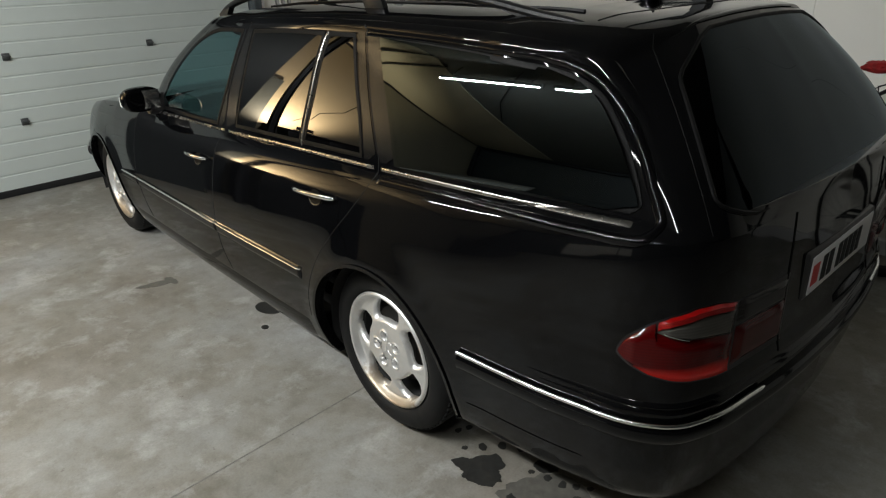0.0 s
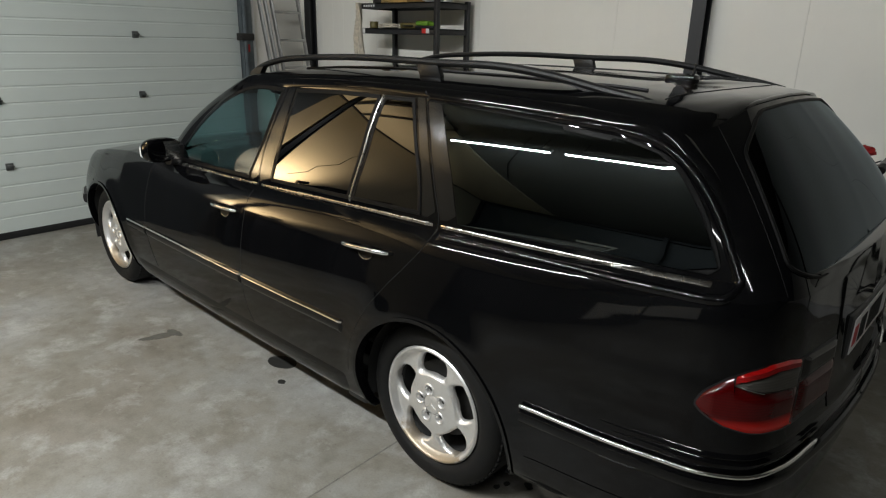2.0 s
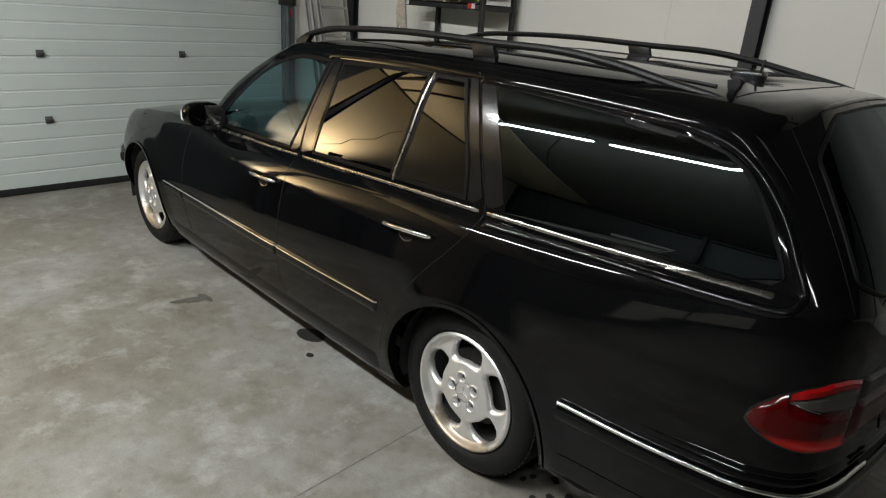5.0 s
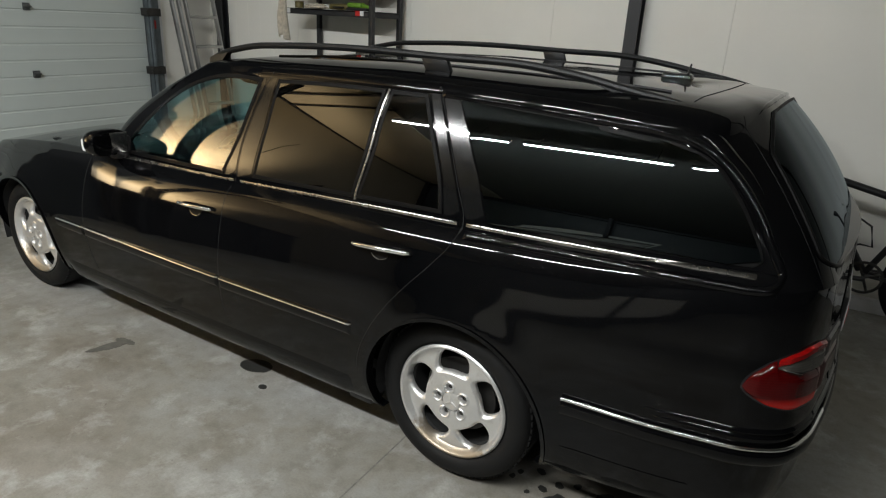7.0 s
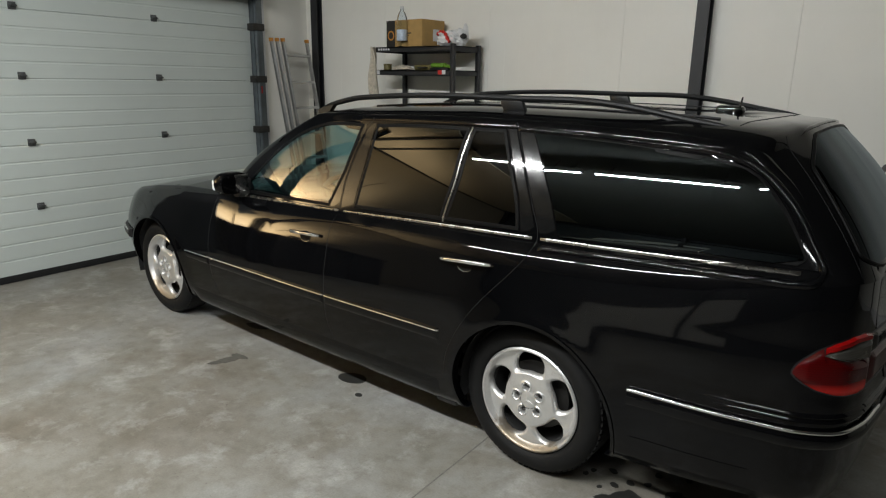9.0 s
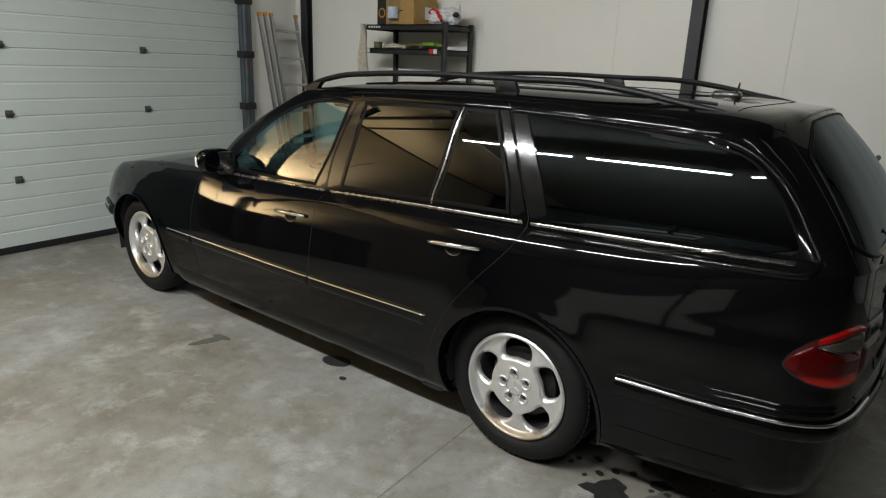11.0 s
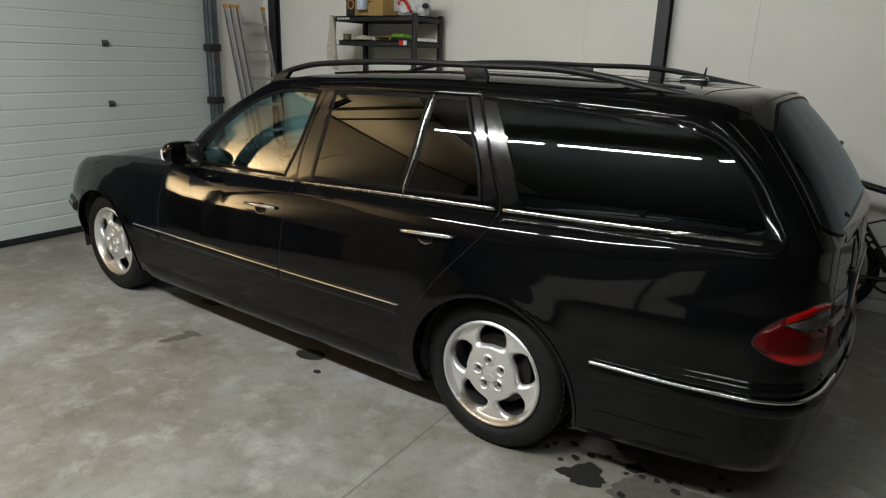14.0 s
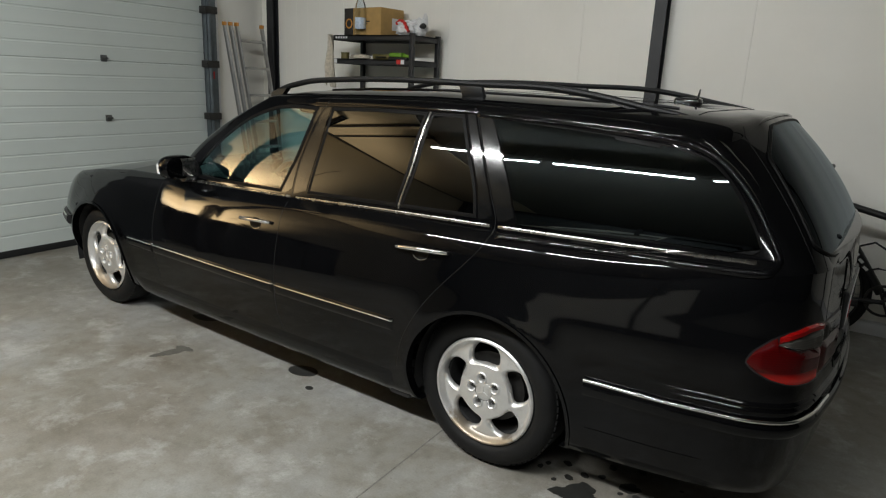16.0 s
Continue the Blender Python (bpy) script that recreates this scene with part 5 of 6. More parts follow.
bm = bmesh.new()
box(bm, DOOR_P + 0.05, DOOR_P + 0.056, DQ1 + 0.02, DQ1 + 0.075, 1.40, 1.47, 0.001)
part("warning_sticker", bm, RED, tr, "red sticker")

# spring shaft over the door
bm = bmesh.new()
box(bm, DOOR_P + 0.02, DOOR_P + 0.22, DQ0 - 0.05, DQ1 + 0.05, 2.28, 2.46, 0.01)
tube(bm, [(DOOR_P + 0.14, DQ0 - 0.1, 2.5), (DOOR_P + 0.14, DQ1 + 0.1, 2.5)], 0.05, 12)
ss = part("door_shaft", bm, COLUMN, None)
ss.matrix_world = ROOM
tagged(ss, "dark spring shaft over the garage door", "door shaft", kind="structure")

# steel columns
for nm, p, q in (("steel_column", -0.24, WALL_Q - 0.11), ("steel_column", -4.15, WALL_Q - 0.085), ("steel_column", 3.4, WALL_Q - 0.11), ("steel_column", -4.2, -1.62), ("steel_column", -4.8, -6.62), ("steel_column", -0.7, -6.62)):
    bm = bmesh.new()
    dq = min(0.107, WALL_Q - 0.004 - q) if q > 0 else 0.107
    box(bm, p - 0.042, p + 0.042, q, q + 0.012, 0, CEIL)
    box(bm, p - 0.042, p + 0.042, q + dq - 0.012, q + dq, 0, CEIL)
    box(bm, p - 0.005, p + 0.005, q + 0.012, q + dq - 0.012, 0, CEIL)
    for v in bm.verts:
        if v.co.z > CEIL - 0.01:
            v.co.z = roof_h(v.co.y)
    c = part(nm, bm, COLUMN, None, smooth=False)
    c.matrix_world = ROOM
    tagged(c, "dark painted steel column against the panel wall", "column", "columns", "structure")

# strip lamps under the ceiling
for p, ln in TUBES:
    lamp = empty("strip_lamp", "long white strip lamp hung under the ceiling", "lamp", ROOM, "strip lamps")
    bm = bmesh.new()
    box(bm, p - ln / 2 - 0.02, p + ln / 2 + 0.02, TUBE_Q - 0.019, TUBE_Q + 0.019, TUBE_Z, TUBE_Z + 0.06, 0.003)
    part("lamp_body", bm, WHITE, lamp)
    bm = bmesh.new()
    ends = []
    for px in (p - ln / 2, p + ln / 2):
        ends.append([bm.verts.new((px, TUBE_Q + 0.016 * math.cos(a), TUBE_Z - 0.0005 - 0.016 * math.sin(a))) for a in np.linspace(0, math.pi, 11)])
    for k in range(10):
        bm.faces.new((ends[0][k], ends[0][k + 1], ends[1][k + 1], ends[1][k]))
    bm.faces.new(ends[0])
    bm.faces.new(ends[1][::-1])
    bmesh.ops.recalc_face_normals(bm, faces=bm.faces)
    part("lamp_tube", bm, TUBE_WEAK if p > 1 else TUBE_FRONT if p < -1 else TUBE_LIT, lamp, "lit white diffuser")
    for s in (-0.4, 0.4):
        bm = bmesh.new()
        tube(bm, [(p + s * ln, TUBE_Q, TUBE_Z + 0.06), (p + s * ln, TUBE_Q, roof_h(TUBE_Q))], 0.004, 6)
        part("hanger", bm, DARKMETAL, lamp)

# dark steel purlins and rails under the sloping ceiling
for p0, p1, q, w, d in ((NICHE_P, -2.9, -1.87, 0.07, 0.09), (NICHE_P, -2.9, -2.3, 0.06, 0.07), (NICHE_P, BACK_P, LEFT_Q + 0.1, 0.08, 0.12)):
    bm = bmesh.new()
    z = roof_h(q) - 0.006
    box(bm, p0 + 0.001, p1 - 0.001, q - w / 2, q + w / 2, z - d, z - d + 0.012)
    box(bm, p0 + 0.001, p1 - 0.001, q - w / 2, q - w / 2 + 0.01, z - d + 0.012, z - 0.012)
    box(bm, p0 + 0.001, p1 - 0.001, q - w / 2, q + w / 2, z - 0.012, z)
    b = part("roof_purlin", bm, COLUMN, None, smooth=False)
    b.matrix_world = ROOM
    tagged(b, "dark steel purlin under the sloping ceiling", "purlin", "roof purlins", "structure")
# dark trim where the niche's wall meets the ceiling
bm = bmesh.new()
a0, b0 = LEFT_Q + 0.15, -1.04
for q0, q1 in ((a0, b0),):
    vs = box(bm, NICHE_P + 0.001, NICHE_P + 0.03, q0, q1, -0.07, -0.004)
    for v in vs:
        v.co.z += roof_h(v.co.y)
tr_n = part("trim", bm, COLUMN, None, smooth=False)
tr_n.matrix_world = ROOM
tagged(tr_n, "dark trim along the top of the cream wall", "trim", kind="structure")
# loose cables on the wall and under the ceiling
for nm, pts in (("wall_cable", [(NICHE_P + 0.008, -2.2, 1.2), (NICHE_P + 0.008, -2.42, 1.38), (NICHE_P + 0.008, -2.5, 1.6), (NICHE_P + 0.008, -2.85, 1.85), (NICHE_P + 0.008, -3.0, 2.2), (NICHE_P + 0.008, -3.2, 2.4)]),
                ("ceiling_cable", [(-3.9, -6.1, roof_h(-6.1) - 0.01), (-3.2, -4.9, roof_h(-4.9) - 0.01), (-2.5, -3.4, roof_h(-3.4) - 0.01), (-1.7, -2.3, roof_h(-2.3) - 0.012)])):
    bm = bmesh.new()
    tube(bm, pts, 0.007, 6)
    cb = part(nm, bm, MATTE, None)
    cb.matrix_world = ROOM
    tagged(cb, "thin dark cable fixed along the cream panels", "cable", "cables")

# warm work lamp that faces the wall
# unseen bench, added so that the lower doors reflect dark
bench = empty("workbench", "unseen dark bench, added to darken the low wall in the car's reflections", "workbench", ROOM)
bm = bmesh.new()
box(bm, NICHE_P + 0.0, NICHE_P + 0.85, -3.40, -1.75, 0.94, 0.98, 0.006)
part("bench_top", bm, TRIM, bench)
for q in (-3.40, -2.84, -2.30):
    bm = bmesh.new()
    box(bm, NICHE_P + 0.02, NICHE_P + 0.80, q + 0.005, q + 0.545, 0.0, 0.94, 0.006)
    part("bench_cabinet", bm, TRIM, bench)
wl = empty("work_lamp", "small warm work lamp on the workbench, facing the wall", "lamp", Matrix.Translation((LAMP.x, LAMP.y, 0.98)))
bm = bmesh.new()
tube(bm, [(0.03, 0, 0.0), (0.03, 0, 0.04)], 0.012, 10)
part("stand", bm, TRIM, wl)
bm = bmesh.new()
box(bm, -0.05, 0.11, -0.08, 0.08, 0.0, 0.015, 0.004)
part("foot", bm, TRIM, wl)
bm = bmesh.new()
box(bm, 0.03, 0.075, -0.08, 0.08, 0.024, 0.10, 0.008)
part("lamp_head", bm, TRIM, wl)
d = bpy.data.lights.new("work_lamp_light", "SPOT")
d.energy, d.color, d.spot_size, d.spot_blend, d.shadow_soft_size = 980, (1.0, 0.81, 0.54), radians(134), 0.6, 0.05
sp = new("work_lamp_light", d)
sp.matrix_world = look(LAMP, LAMP + Vector((-1, -0.1, 1.15)))

# shelf unit
SX0, SX1, SY0, SY1 = -3.12, -2.225, 2.30, 2.68
sh = empty("shelf_unit", "black steel shelf unit against the panel wall", "shelf", Matrix())
for z in (1.835, 1.637, 1.05, 0.45):
    bm = bmesh.new()
    box(bm, SX0, SX1, SY0, SY1, z - 0.012, z, 0.002)
    for y in (SY0, SY1 - 0.012):
        box(bm, SX0, SX1, y, y + 0.012, z - 0.045, z, 0.002)
    for x in (SX0, SX1 - 0.012):
        box(bm, x, x + 0.012, SY0, SY1, z - 0.045, z, 0.002)
    part("shelf_board", bm, SHELF, sh)
for x, y, zt in ((SX1 - 0.03, SY0 - 0.004, 1.85), (SX1 - 0.03, SY1 - 0.03, 1.85), (SX0 + 0.004, SY1 - 0.03, 1.85)):
    bm = bmesh.new()
    box(bm, x, x + 0.036, y, y + 0.036, 0.0, zt, 0.002)
    part("upright", bm, SHELF, sh)
bm = bmesh.new()
for k in range(5):
    box(bm, SX0 + 0.03 + 0.03 * k, SX0 + 0.05 + 0.03 * k, SY0 - 0.0015, SY0 - 0.0002, 1.806, 1.822)
part("lettering_bars", bm, WHITE, sh, "small pale lettering")
bm = bmesh.new()
box(bm, SX0 - 0.002, SX0 + 0.045, SY0 - 0.0015, SY0 - 0.0002, 1.597, 1.634)
part("sticker", bm, WHITE, sh, "white sticker")
# carton, bottle, bag
ct = empty("carton", "brown cardboard carton with a black printed end", "box", pose(-2.88, 2.47, 1.836, 0, 0, -3))
bm = bmesh.new()
box(bm, -0.172, 0.27, -0.10, 0.19, 0, 0.228, 0.004)
part("carton_body", bm, CARD, ct)
bm = bmesh.new()
box(bm, -0.174, -0.065, -0.1025, 0.188, 0.003, 0.2265, 0.001)
part("printed_sleeve", bm, CARDBLACK, ct, "black printed end")
bm = bmesh.new()
lathe(bm, [(0.03, 0.0), (0.03, 0.001), (0.042, 0.001), (0.042, 0.0)], 30, pose(-0.115, -0.1028, 0.10, 90, 0, 0))
part("printed_ring", bm, ORANGE, ct)
bm = bmesh.new()
box(bm, 0.2695, 0.2715, 0.04, 0.14, 0.05, 0.15)
part("paper_label", bm, WHITE, ct, "white paper label")
bm = bmesh.new()
box(bm, 0.05, 0.14, -0.1012, -0.0995, 0.11, 0.12)
box(bm, 0.05, 0.11, -0.1012, -0.0995, 0.092, 0.10)
part("printed_bars", bm, CARDBLACK, ct)
bt = empty("water_bottle", "clear plastic water bottle with a pale label", "bottle", pose(-2.83, 2.335, 1.836) @ Matrix.Scale(1.1, 4))
bm = bmesh.new()
lathe(bm, [(0.0, 0.002), (0.038, 0.002), (0.044, 0.012), (0.044, 0.03), (0.042, 0.034), (0.042, 0.135), (0.045, 0.145), (0.045, 0.165), (0.039, 0.185), (0.041, 0.20), (0.038, 0.225), (0.026, 0.255), (0.015, 0.272), (0.014, 0.29)], 28)
part("bottle_body", bm, BOTTLE, bt)
bm = bmesh.new()
lathe(bm, [(0.0425, 0.045), (0.043, 0.046), (0.043, 0.128), (0.0425, 0.129)], 28)
part("bottle_label", bm, PALEBLUE, bt, "pale blue label")
bm = bmesh.new()
lathe(bm, [(0.016, 0.288), (0.0165, 0.305), (0.0, 0.306)], 20)
part("bottle_cap", bm, WHITE, bt)


def crumpled(sx, sy, sz, seed, amp=0.35):
    bm = bmesh.new()
    bmesh.ops.create_icosphere(bm, subdivisions=4, radius=1.0)
    for v in bm.verts:
        n = noise.noise(v.co * 1.7 + Vector((seed, 0, 0))) + 0.6 * noise.noise(v.co * 4.1 + Vector((0, seed, 0)))
        ridge = abs(noise.noise(v.co * 6.0 + Vector((seed, seed, 0))))
        c = v.co * (1 + amp * n + 0.2 * ridge)
        v.co = Vector((c.x * sx, c.y * sy, max(-0.85, c.z) * sz))
    return bm


bg = part("plastic_bag", crumpled(0.14, 0.10, 0.066, 3.1), WHITE, None)
bg.location = (-2.35, 2.44, 1.891)
tagged(bg, "crumpled white and red plastic carrier bag", "bag")
bm = bmesh.new()
band_pts = [(-0.11, -0.06, 0.040), (-0.07, -0.075, 0.058), (-0.03, -0.085, 0.056), (0.01, -0.10, 0.034), (0.045, -0.12, 0.0), (0.07, -0.125, -0.03)]
tube(bm, [tuple(p) for p in resample(band_pts, 30)], [0.013 + 0.003 * math.sin(k * 1.1) for k in range(30)], 10)
part("red_print", bm, RED, bg, "red printed band")
b3 = part("bag_fold", crumpled(0.06, 0.06, 0.062, 1.7), WHITE, bg)
b3.location = (0.10, 0.0, 0.018)
b4 = part("dark_print", crumpled(0.026, 0.02, 0.022, 4.7), CARDBLACK, bg)
b4.location = (0.155, -0.045, 0.018)
b5 = part("bag_handle", crumpled(0.02, 0.02, 0.05, 9.1), WHITE, bg)
b5.location = (0.12, 0.03, 0.075)
# things on the second board
tin = empty("tin", "small olive tin standing on the shelf", "tin", pose(-3.05, 2.38, 1.638))
bm = bmesh.new()
lathe(bm, [(0, 0.001), (0.036, 0.001), (0.038, 0.005), (0.036, 0.008), (0.036, 0.046), (0.039, 0.049), (0.039, 0.054), (0.0, 0.054)], 30)
part("tin_body", bm, OLIVE, tin)
gl = part("work_gloves", crumpled(0.10, 0.05, 0.022, 5.5), CLOTH, None)
gl.location = (-2.9, 2.42, 1.657)
tagged(gl, "pale work gloves lying on the shelf", "gloves")
drill = empty("tool_case", "dark tool case lying flat on the shelf", "tool case", pose(-2.62, 2.44, 1.638))
bm = bmesh.new()
box(bm, -0.11, 0.11, -0.06, 0.06, 0.001, 0.045, 0.01)
part("case_body", bm, OLIVE, drill)
bm = bmesh.new()
tube(bm, [(-0.05, -0.06, 0.02), (-0.04, -0.085, 0.02), (0.04, -0.085, 0.02), (0.05, -0.06, 0.02)], 0.006, 8)
part("case_handle", bm, TRIM, drill)
gt = empty("trimmer", "bright green hand tool on the shelf", "tool", pose(-2.44, 2.40, 1.638))
bm = bmesh.new()
box(bm, -0.09, 0.05, -0.035, 0.035, 0.022, 0.06, 0.014)
tube(bm, [(0.03, 0, 0.04), (0.10, 0.0, 0.03), (0.14, 0.01, 0.02)], [0.018, 0.014, 0.012], 8)
part("tool_body", bm, GREEN, gt)
bm = bmesh.new()
box(bm, -0.10, 0.10, -0.03, 0.03, 0.001, 0.022, 0.006)
part("tool_base", bm, TRIM, gt)
st = empty("shelf_tag", "red and white tag on the shelf's edge", "tag", pose(-2.34, SY0, 1.62))
bm = bmesh.new()
box(bm, -0.045, 0.0, -0.003, 0.0, -0.018, 0.018)
part("red_field", bm, RED, st, smooth=False)
bm = bmesh.new()
box(bm, 0.0, 0.035, -0.003, 0.0, -0.018, 0.018)
part("white_field", bm, WHITE, st, smooth=False)
# cloth on the shelf's corner
bm = bmesh.new()
rows = []
for i in range(26):
    z = 1.84 - 0.44 * i / 25
    row = []
    for k in range(15):
        s = k / 14
        w = 0.022 + 0.085 * (i / 25) ** 0.8 * (1 - 0.72 * (i / 25))
        row.append(bm.verts.new((-3.16 + (s - 0.5) * 2 * w + 0.01 * math.sin(7 * i / 25), 2.30 + 0.025 * math.sin(s * 11 + i * 0.12), z + 0.02 * math.sin(s * 5) * i / 25)))
    rows.append(row)
for a, b in zip(rows, rows[1:]):
    for k in range(14):
        bm.faces.new((a[k], a[k + 1], b[k + 1], b[k]))
cl = part("rag", bm, CLOTH, None)
md = cl.modifiers.new("thick", "SOLIDIFY")
md.thickness = 0.004
tagged(cl, "stained cream rag hanging from the shelf's corner", "cloth")

# folding ladder in the corner
ld = empty("folding_ladder", "folded aluminium ladder with orange caps, leaning in the corner", "ladder", pose(-4.27, 2.24, 0, 0, 0, 0))


def ladder_leg(x, y, lean, top):
    bm = bmesh.new()
    a, b = Vector((x + 0.16, y + lean, 0.0)), Vector((x, y, top))
    tube(bm, [a, b], 0.0155, 8, 1.5, (0, 1, 0))
    part("stile", bm, ALU, ld)
    bm = bmesh.new()
    tube(bm, [b - Vector((0, 0, 0.01)), b + Vector((0, 0, 0.022))], 0.0185, 8, 1.5, (0, 1, 0))
    part("end_cap", bm, ORANGE, ld, "orange end cap")


for x, y in ((0.0, -0.23), (0.03, -0.185), (0.05, -0.13)):
    ladder_leg(x, y, 0.20, 1.91)
ladder_leg(0.06, 0.16, 0.20, 1.91)
for k in range(7):
    z = 0.24 + 0.255 * k
    bm = bmesh.new()
    dy, dx = 0.20 * (1 - z / 1.91), 0.16 * (1 - z / 1.91)
    box(bm, 0.025 + dx, 0.085 + dx, -0.13 + dy, 0.16 + dy, z - 0.012, z + 0.012, 0.004)
    part("rung", bm, ALU, ld)

# stains on the floor


def blot(name, x, y, rx, ry, turn, material, seed, label, ragged=0.2, z=0.0016, n=44):
    bm = bmesh.new()
    ring = []
    for k in range(n):
        a = 2 * math.pi * k / n
        r = 1 + ragged * (noise.noise(Vector((math.cos(a) * 1.3 + seed, math.sin(a) * 1.3, seed))) * 1.2 + 0.6 * noise.noise(Vector((math.cos(a) * 4 + seed, math.sin(a) * 4, 0))))
        px, py = rx * r * math.cos(a), ry * r * math.sin(a)
        c, s = math.cos(turn), math.sin(turn)
        ring.append(bm.verts.new((px * c - py * s, px * s + py * c, 0)))
    f = bm.faces.new(ring)
    r = bmesh.ops.extrude_face_region(bm, geom=[f])
    bmesh.ops.translate(bm, vec=(0, 0, -0.004), verts=[g for g in r["geom"] if isinstance(g, bmesh.types.BMVert)])
    bmesh.ops.recalc_face_normals(bm, faces=bm.faces)
    ob = part(name, bm, material, None, smooth=False)
    ob.location = (x, y, z)
    return tagged(ob, label, "stain", "floor stains", "structure")


blot("floor_stain", -1.149, 0.106, 0.085, 0.055, 0.2, STAIN, 1.2, "dark oil stain on the concrete floor", 0.05)
blot("floor_stain", -0.987, -0.005, 0.022, 0.017, 0, STAIN, 2.2, "small dark oil spot on the concrete floor", 0.1)
blot("floor_stain", 0.409, 0.052, 0.088, 0.062, 0.6, STAIN, 4.1, "ragged dark oil stain on the concrete floor", 0.45)
blot("floor_stain", 0.55, 0.215, 0.04, 0.03, 0.3, STAIN, 5.1, "dark oil spot on the concrete floor", 0.3)
blot("floor_stain", -2.15, 0.23, 0.10, 0.045, 0.3, STAIN, 6.3, "dark oil stain beside the front wheel", 0.15)
blot("floor_stain", 0.70, 0.08, 0.22, 0.13, 0.3, DAMP, 7.3, "faint damp mark on the concrete floor", 0.4, 0.0009)
blot("floor_stain", -1.855, -0.195, 0.095, 0.030, 1.30, DAMP, 8.4, "faint angular mark on the concrete floor", 0.35, 0.0012)
blot("floor_stain", -1.835, -0.125, 0.055, 0.022, 0.15, DAMP, 9.4, "faint angular mark on the concrete floor", 0.35, 0.0013)
for k in range(26):
    a = random.random()
    blot("floor_stain", 0.15 + 0.75 * random.random(), 0.02 + 0.35 * random.random(), 0.008 + 0.014 * a, 0.006 + 0.012 * a, a * 3, STAIN, 11 + k * 1.7, "small dark oil spot on the concrete floor", 0.3, 0.0014, 16)

# mountain bike against the wall
bk = empty("mountain_bike", "black mountain bike leaning along the panel wall", "bicycle", pose(1.245, 2.55, 0, 5, 0, 2))


def b_tube(name, pts, r, material=BIKE, label="", seg=12):
    bm = bmesh.new()
    tube(bm, pts, r, seg)
    return part(name, bm, material, bk, label)


b_tube("top_tube", [(-0.32, 0, 0.90), (0.0, 0, 0.83), (0.20, 0, 0.79)], 0.021)
dt = b_tube("down_tube", [(-0.31, 0, 0.80), (-0.02, 0, 0.38)], [0.03, 0.027])
b_tube("seat_tube", [(0.0, 0, 0.35), (0.25, 0, 0.92)], 0.018)
b_tube("head_tube", [(-0.30, 0, 0.76), (-0.35, 0, 0.94)], 0.026)
b_tube("seat_post", [(0.25, 0, 0.92), (0.29, 0, 1.0)], 0.014)
for s in (-0.06, 0.06):
    b_tube("chain_stay", [(0.0, s * 0.4, 0.355), (0.43, s, 0.345)], 0.011)
    b_tube("seat_stay", [(0.17, s * 0.3, 0.76), (0.43, s, 0.345)], 0.009)
    b_tube("fork_leg", [(-0.295, s, 0.78), (-0.40, s, 0.345)], [0.019, 0.017])
b_tube("handlebar", [(-0.40, -0.34, 1.06), (-0.42, -0.12, 1.04), (-0.42, 0.0, 1.03), (-0.42, 0.12, 1.04), (-0.40, 0.28, 1.06)], 0.016)
b_tube("stem", [(-0.35, 0, 0.95), (-0.36, 0, 1.0), (-0.42, 0, 1.03)], 0.02)
b_tube("grip", [(-0.40, -0.35, 1.06), (-0.405, -0.23, 1.052)], 0.02, RUBBER)
b_tube("brake_lever", [(-0.43, -0.2, 1.035), (-0.49, -0.26, 1.0), (-0.49, -0.33, 0.985)], 0.009)
b_tube("cable", [(-0.44, -0.1, 1.03), (-0.53, -0.04, 0.99), (-0.52, 0.0, 0.86), (-0.40, 0.02, 0.80)], 0.0035)
b_tube("cable", [(-0.44, -0.05, 1.04), (-0.56, 0.02, 0.96), (-0.50, 0.03, 0.84), (-0.34, 0.03, 0.78)], 0.0035)
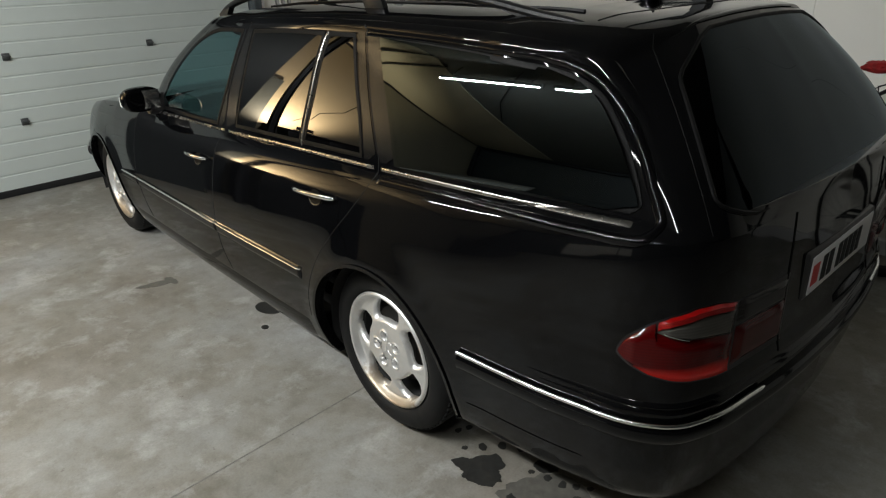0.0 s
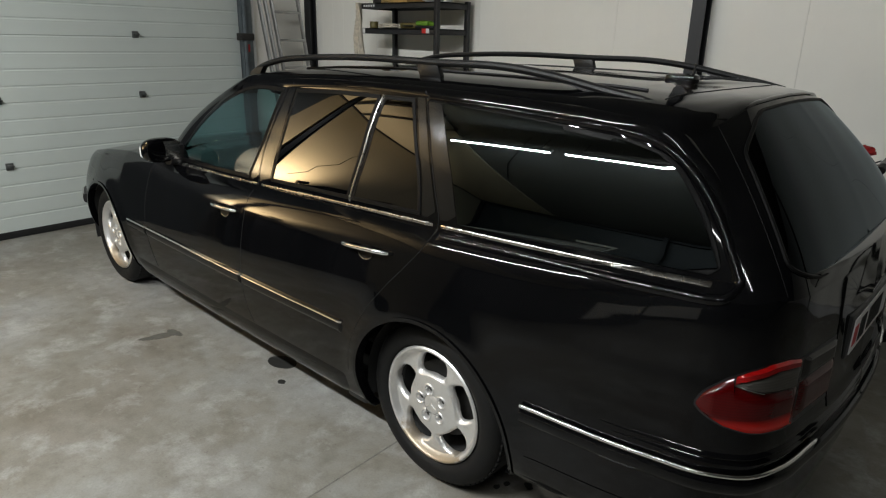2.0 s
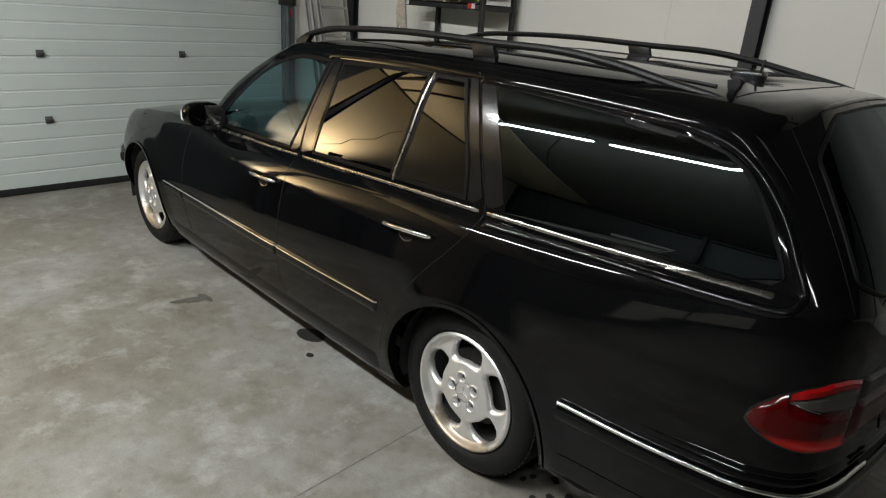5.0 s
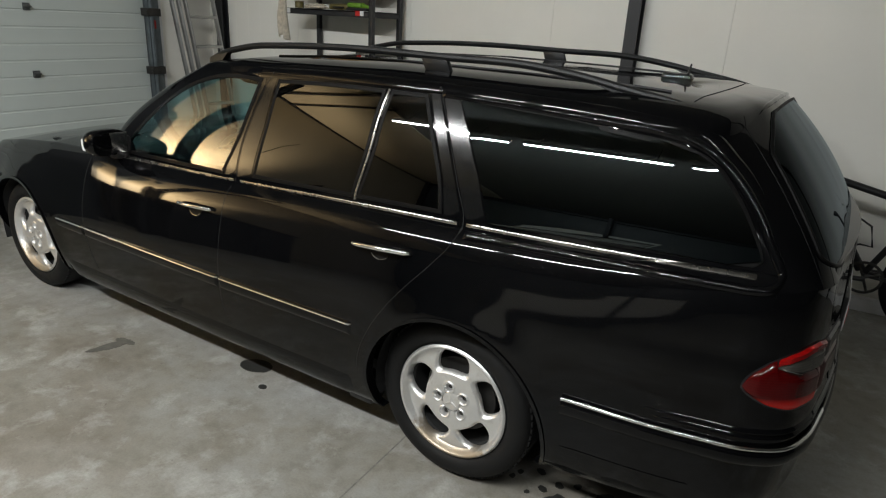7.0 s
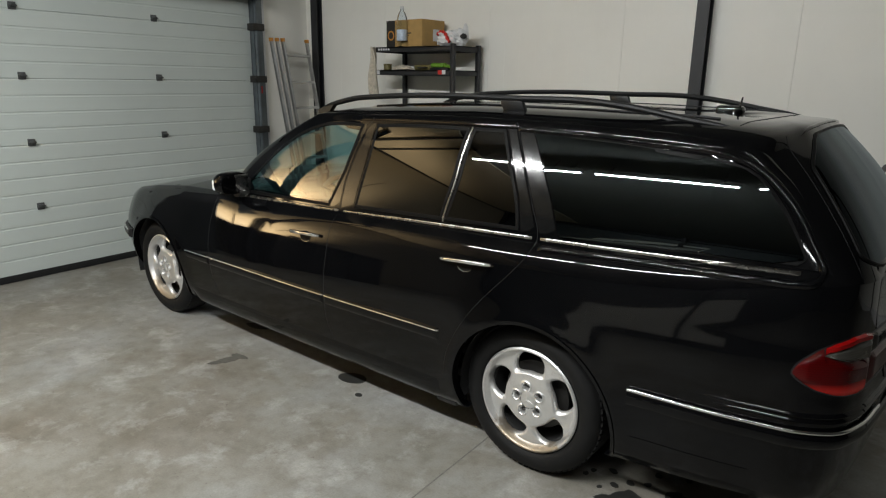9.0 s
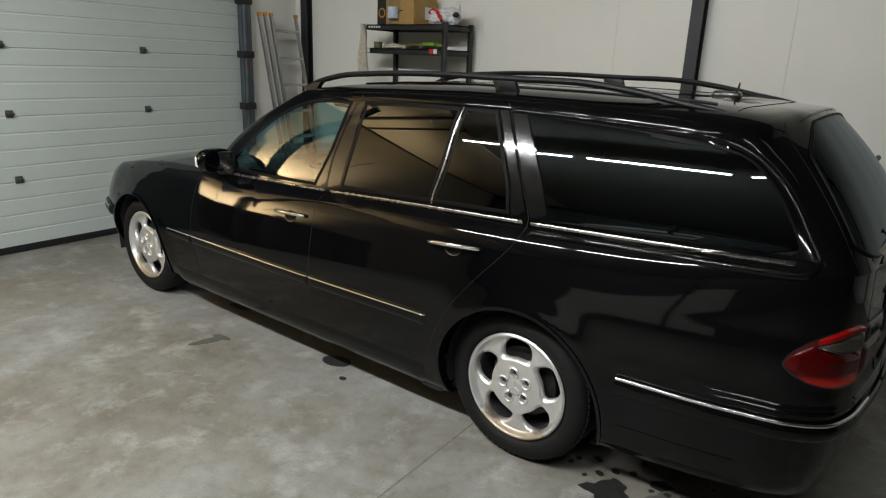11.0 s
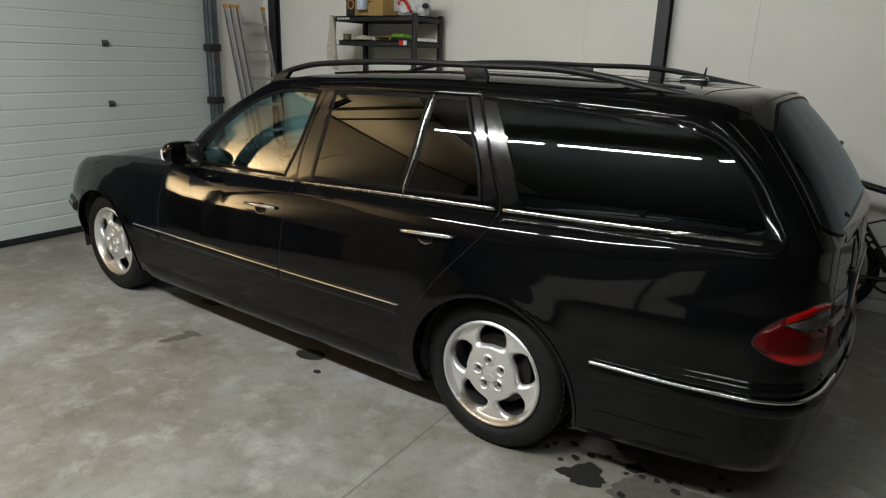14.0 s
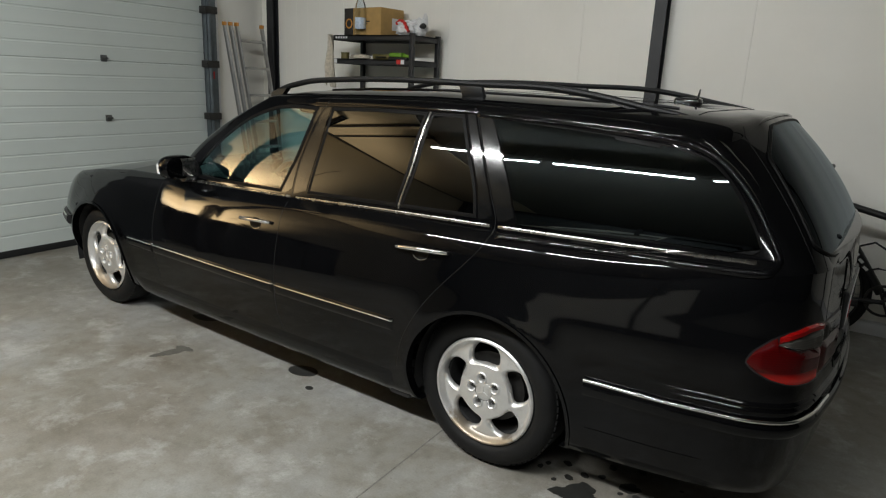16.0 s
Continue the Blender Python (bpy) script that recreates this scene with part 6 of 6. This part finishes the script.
for x in (-0.40, 0.43):
    bm = bmesh.new()
    lathe(bm, [(0.315 + 0.028 * math.cos(a), 0.028 * math.sin(a)) for a in np.linspace(0, 2 * math.pi, 11)], 64, pose(x, 0, 0.345, 90, 0, 0))
    wh = part("bike_wheel", bm, RUBBER, bk, "black bicycle tyre")
    bm = bmesh.new()
    lathe(bm, [(0.29, -0.012), (0.28, 0.0), (0.29, 0.012), (0.297, 0.0), (0.29, -0.012)], 64, pose(x, 0, 0.345, 90, 0, 0))
    tube(bm, [(x, -0.05, 0.345), (x, 0.05, 0.345)], 0.022, 12)
    part("bike_rim", bm, BIKE, wh)
    bm = bmesh.new()
    for k in range(28):
        a = 2 * math.pi * k / 28
        tube(bm, [(x + 0.018 * math.cos(a + 0.5), 0.02 * (-1) ** k, 0.345 + 0.018 * math.sin(a + 0.5)), (x + 0.285 * math.cos(a), 0, 0.345 + 0.285 * math.sin(a))], 0.0011, 4, caps=False)
    part("spokes", bm, STEEL, wh)
bm = bmesh.new()
lathe(bm, [(0.085, -0.003), (0.10, -0.003), (0.10, 0.003), (0.085, 0.003), (0.085, -0.003)], 40, pose(0, -0.05, 0.35, 90, 0, 0))
for k in range(4):
    a = math.pi * k / 2 + 0.4
    tube(bm, [(0, -0.05, 0.35), (0.088 * math.cos(a), -0.05, 0.35 + 0.088 * math.sin(a))], 0.008, 6)
part("chainring", bm, DARKMETAL, bk)
b_tube("crank", [(0, -0.075, 0.35), (-0.165, -0.09, 0.345)], [0.015, 0.011])
bm = bmesh.new()
box(bm, -0.215, -0.125, -0.19, -0.10, 0.333, 0.352, 0.004)
part("pedal", bm, BIKE, bk)
b_tube("crank", [(0, 0.06, 0.35), (0.165, 0.075, 0.355)], [0.015, 0.011])
bm = bmesh.new()
tube(bm, [(-0.17, -0.03, 0.66), (-0.10, -0.055, 0.70), (-0.03, -0.055, 0.66), (0.0, -0.05, 0.54), (-0.06, -0.05, 0.545), (-0.10, -0.03, 0.52)], 0.006, 8)
part("bottle_cage", bm, BIKE, bk)
bm = bmesh.new()
for k in range(5):
    t0 = 0.25 + 0.1 * k
    c = Vector((-0.31, 0, 0.80)).lerp(Vector((-0.02, 0, 0.38)), t0)
    vs = box(bm, -0.016, 0.016, -0.0315, -0.0295, -0.008, 0.008)
    bmesh.ops.transform(bm, matrix=Matrix.Translation(c) @ pose(0, 0, 0, 0, 40, 0), verts=vs)
part("frame_marking", bm, WHITE, dt, smooth=False)
gv = part("red_glove", crumpled(0.06, 0.04, 0.028, 2.3, 0.25), GLOVE, None)
gv.location = (0.735, 2.28, 1.085)
tagged(gv, "red glove lying over the handlebar grip", "glove")
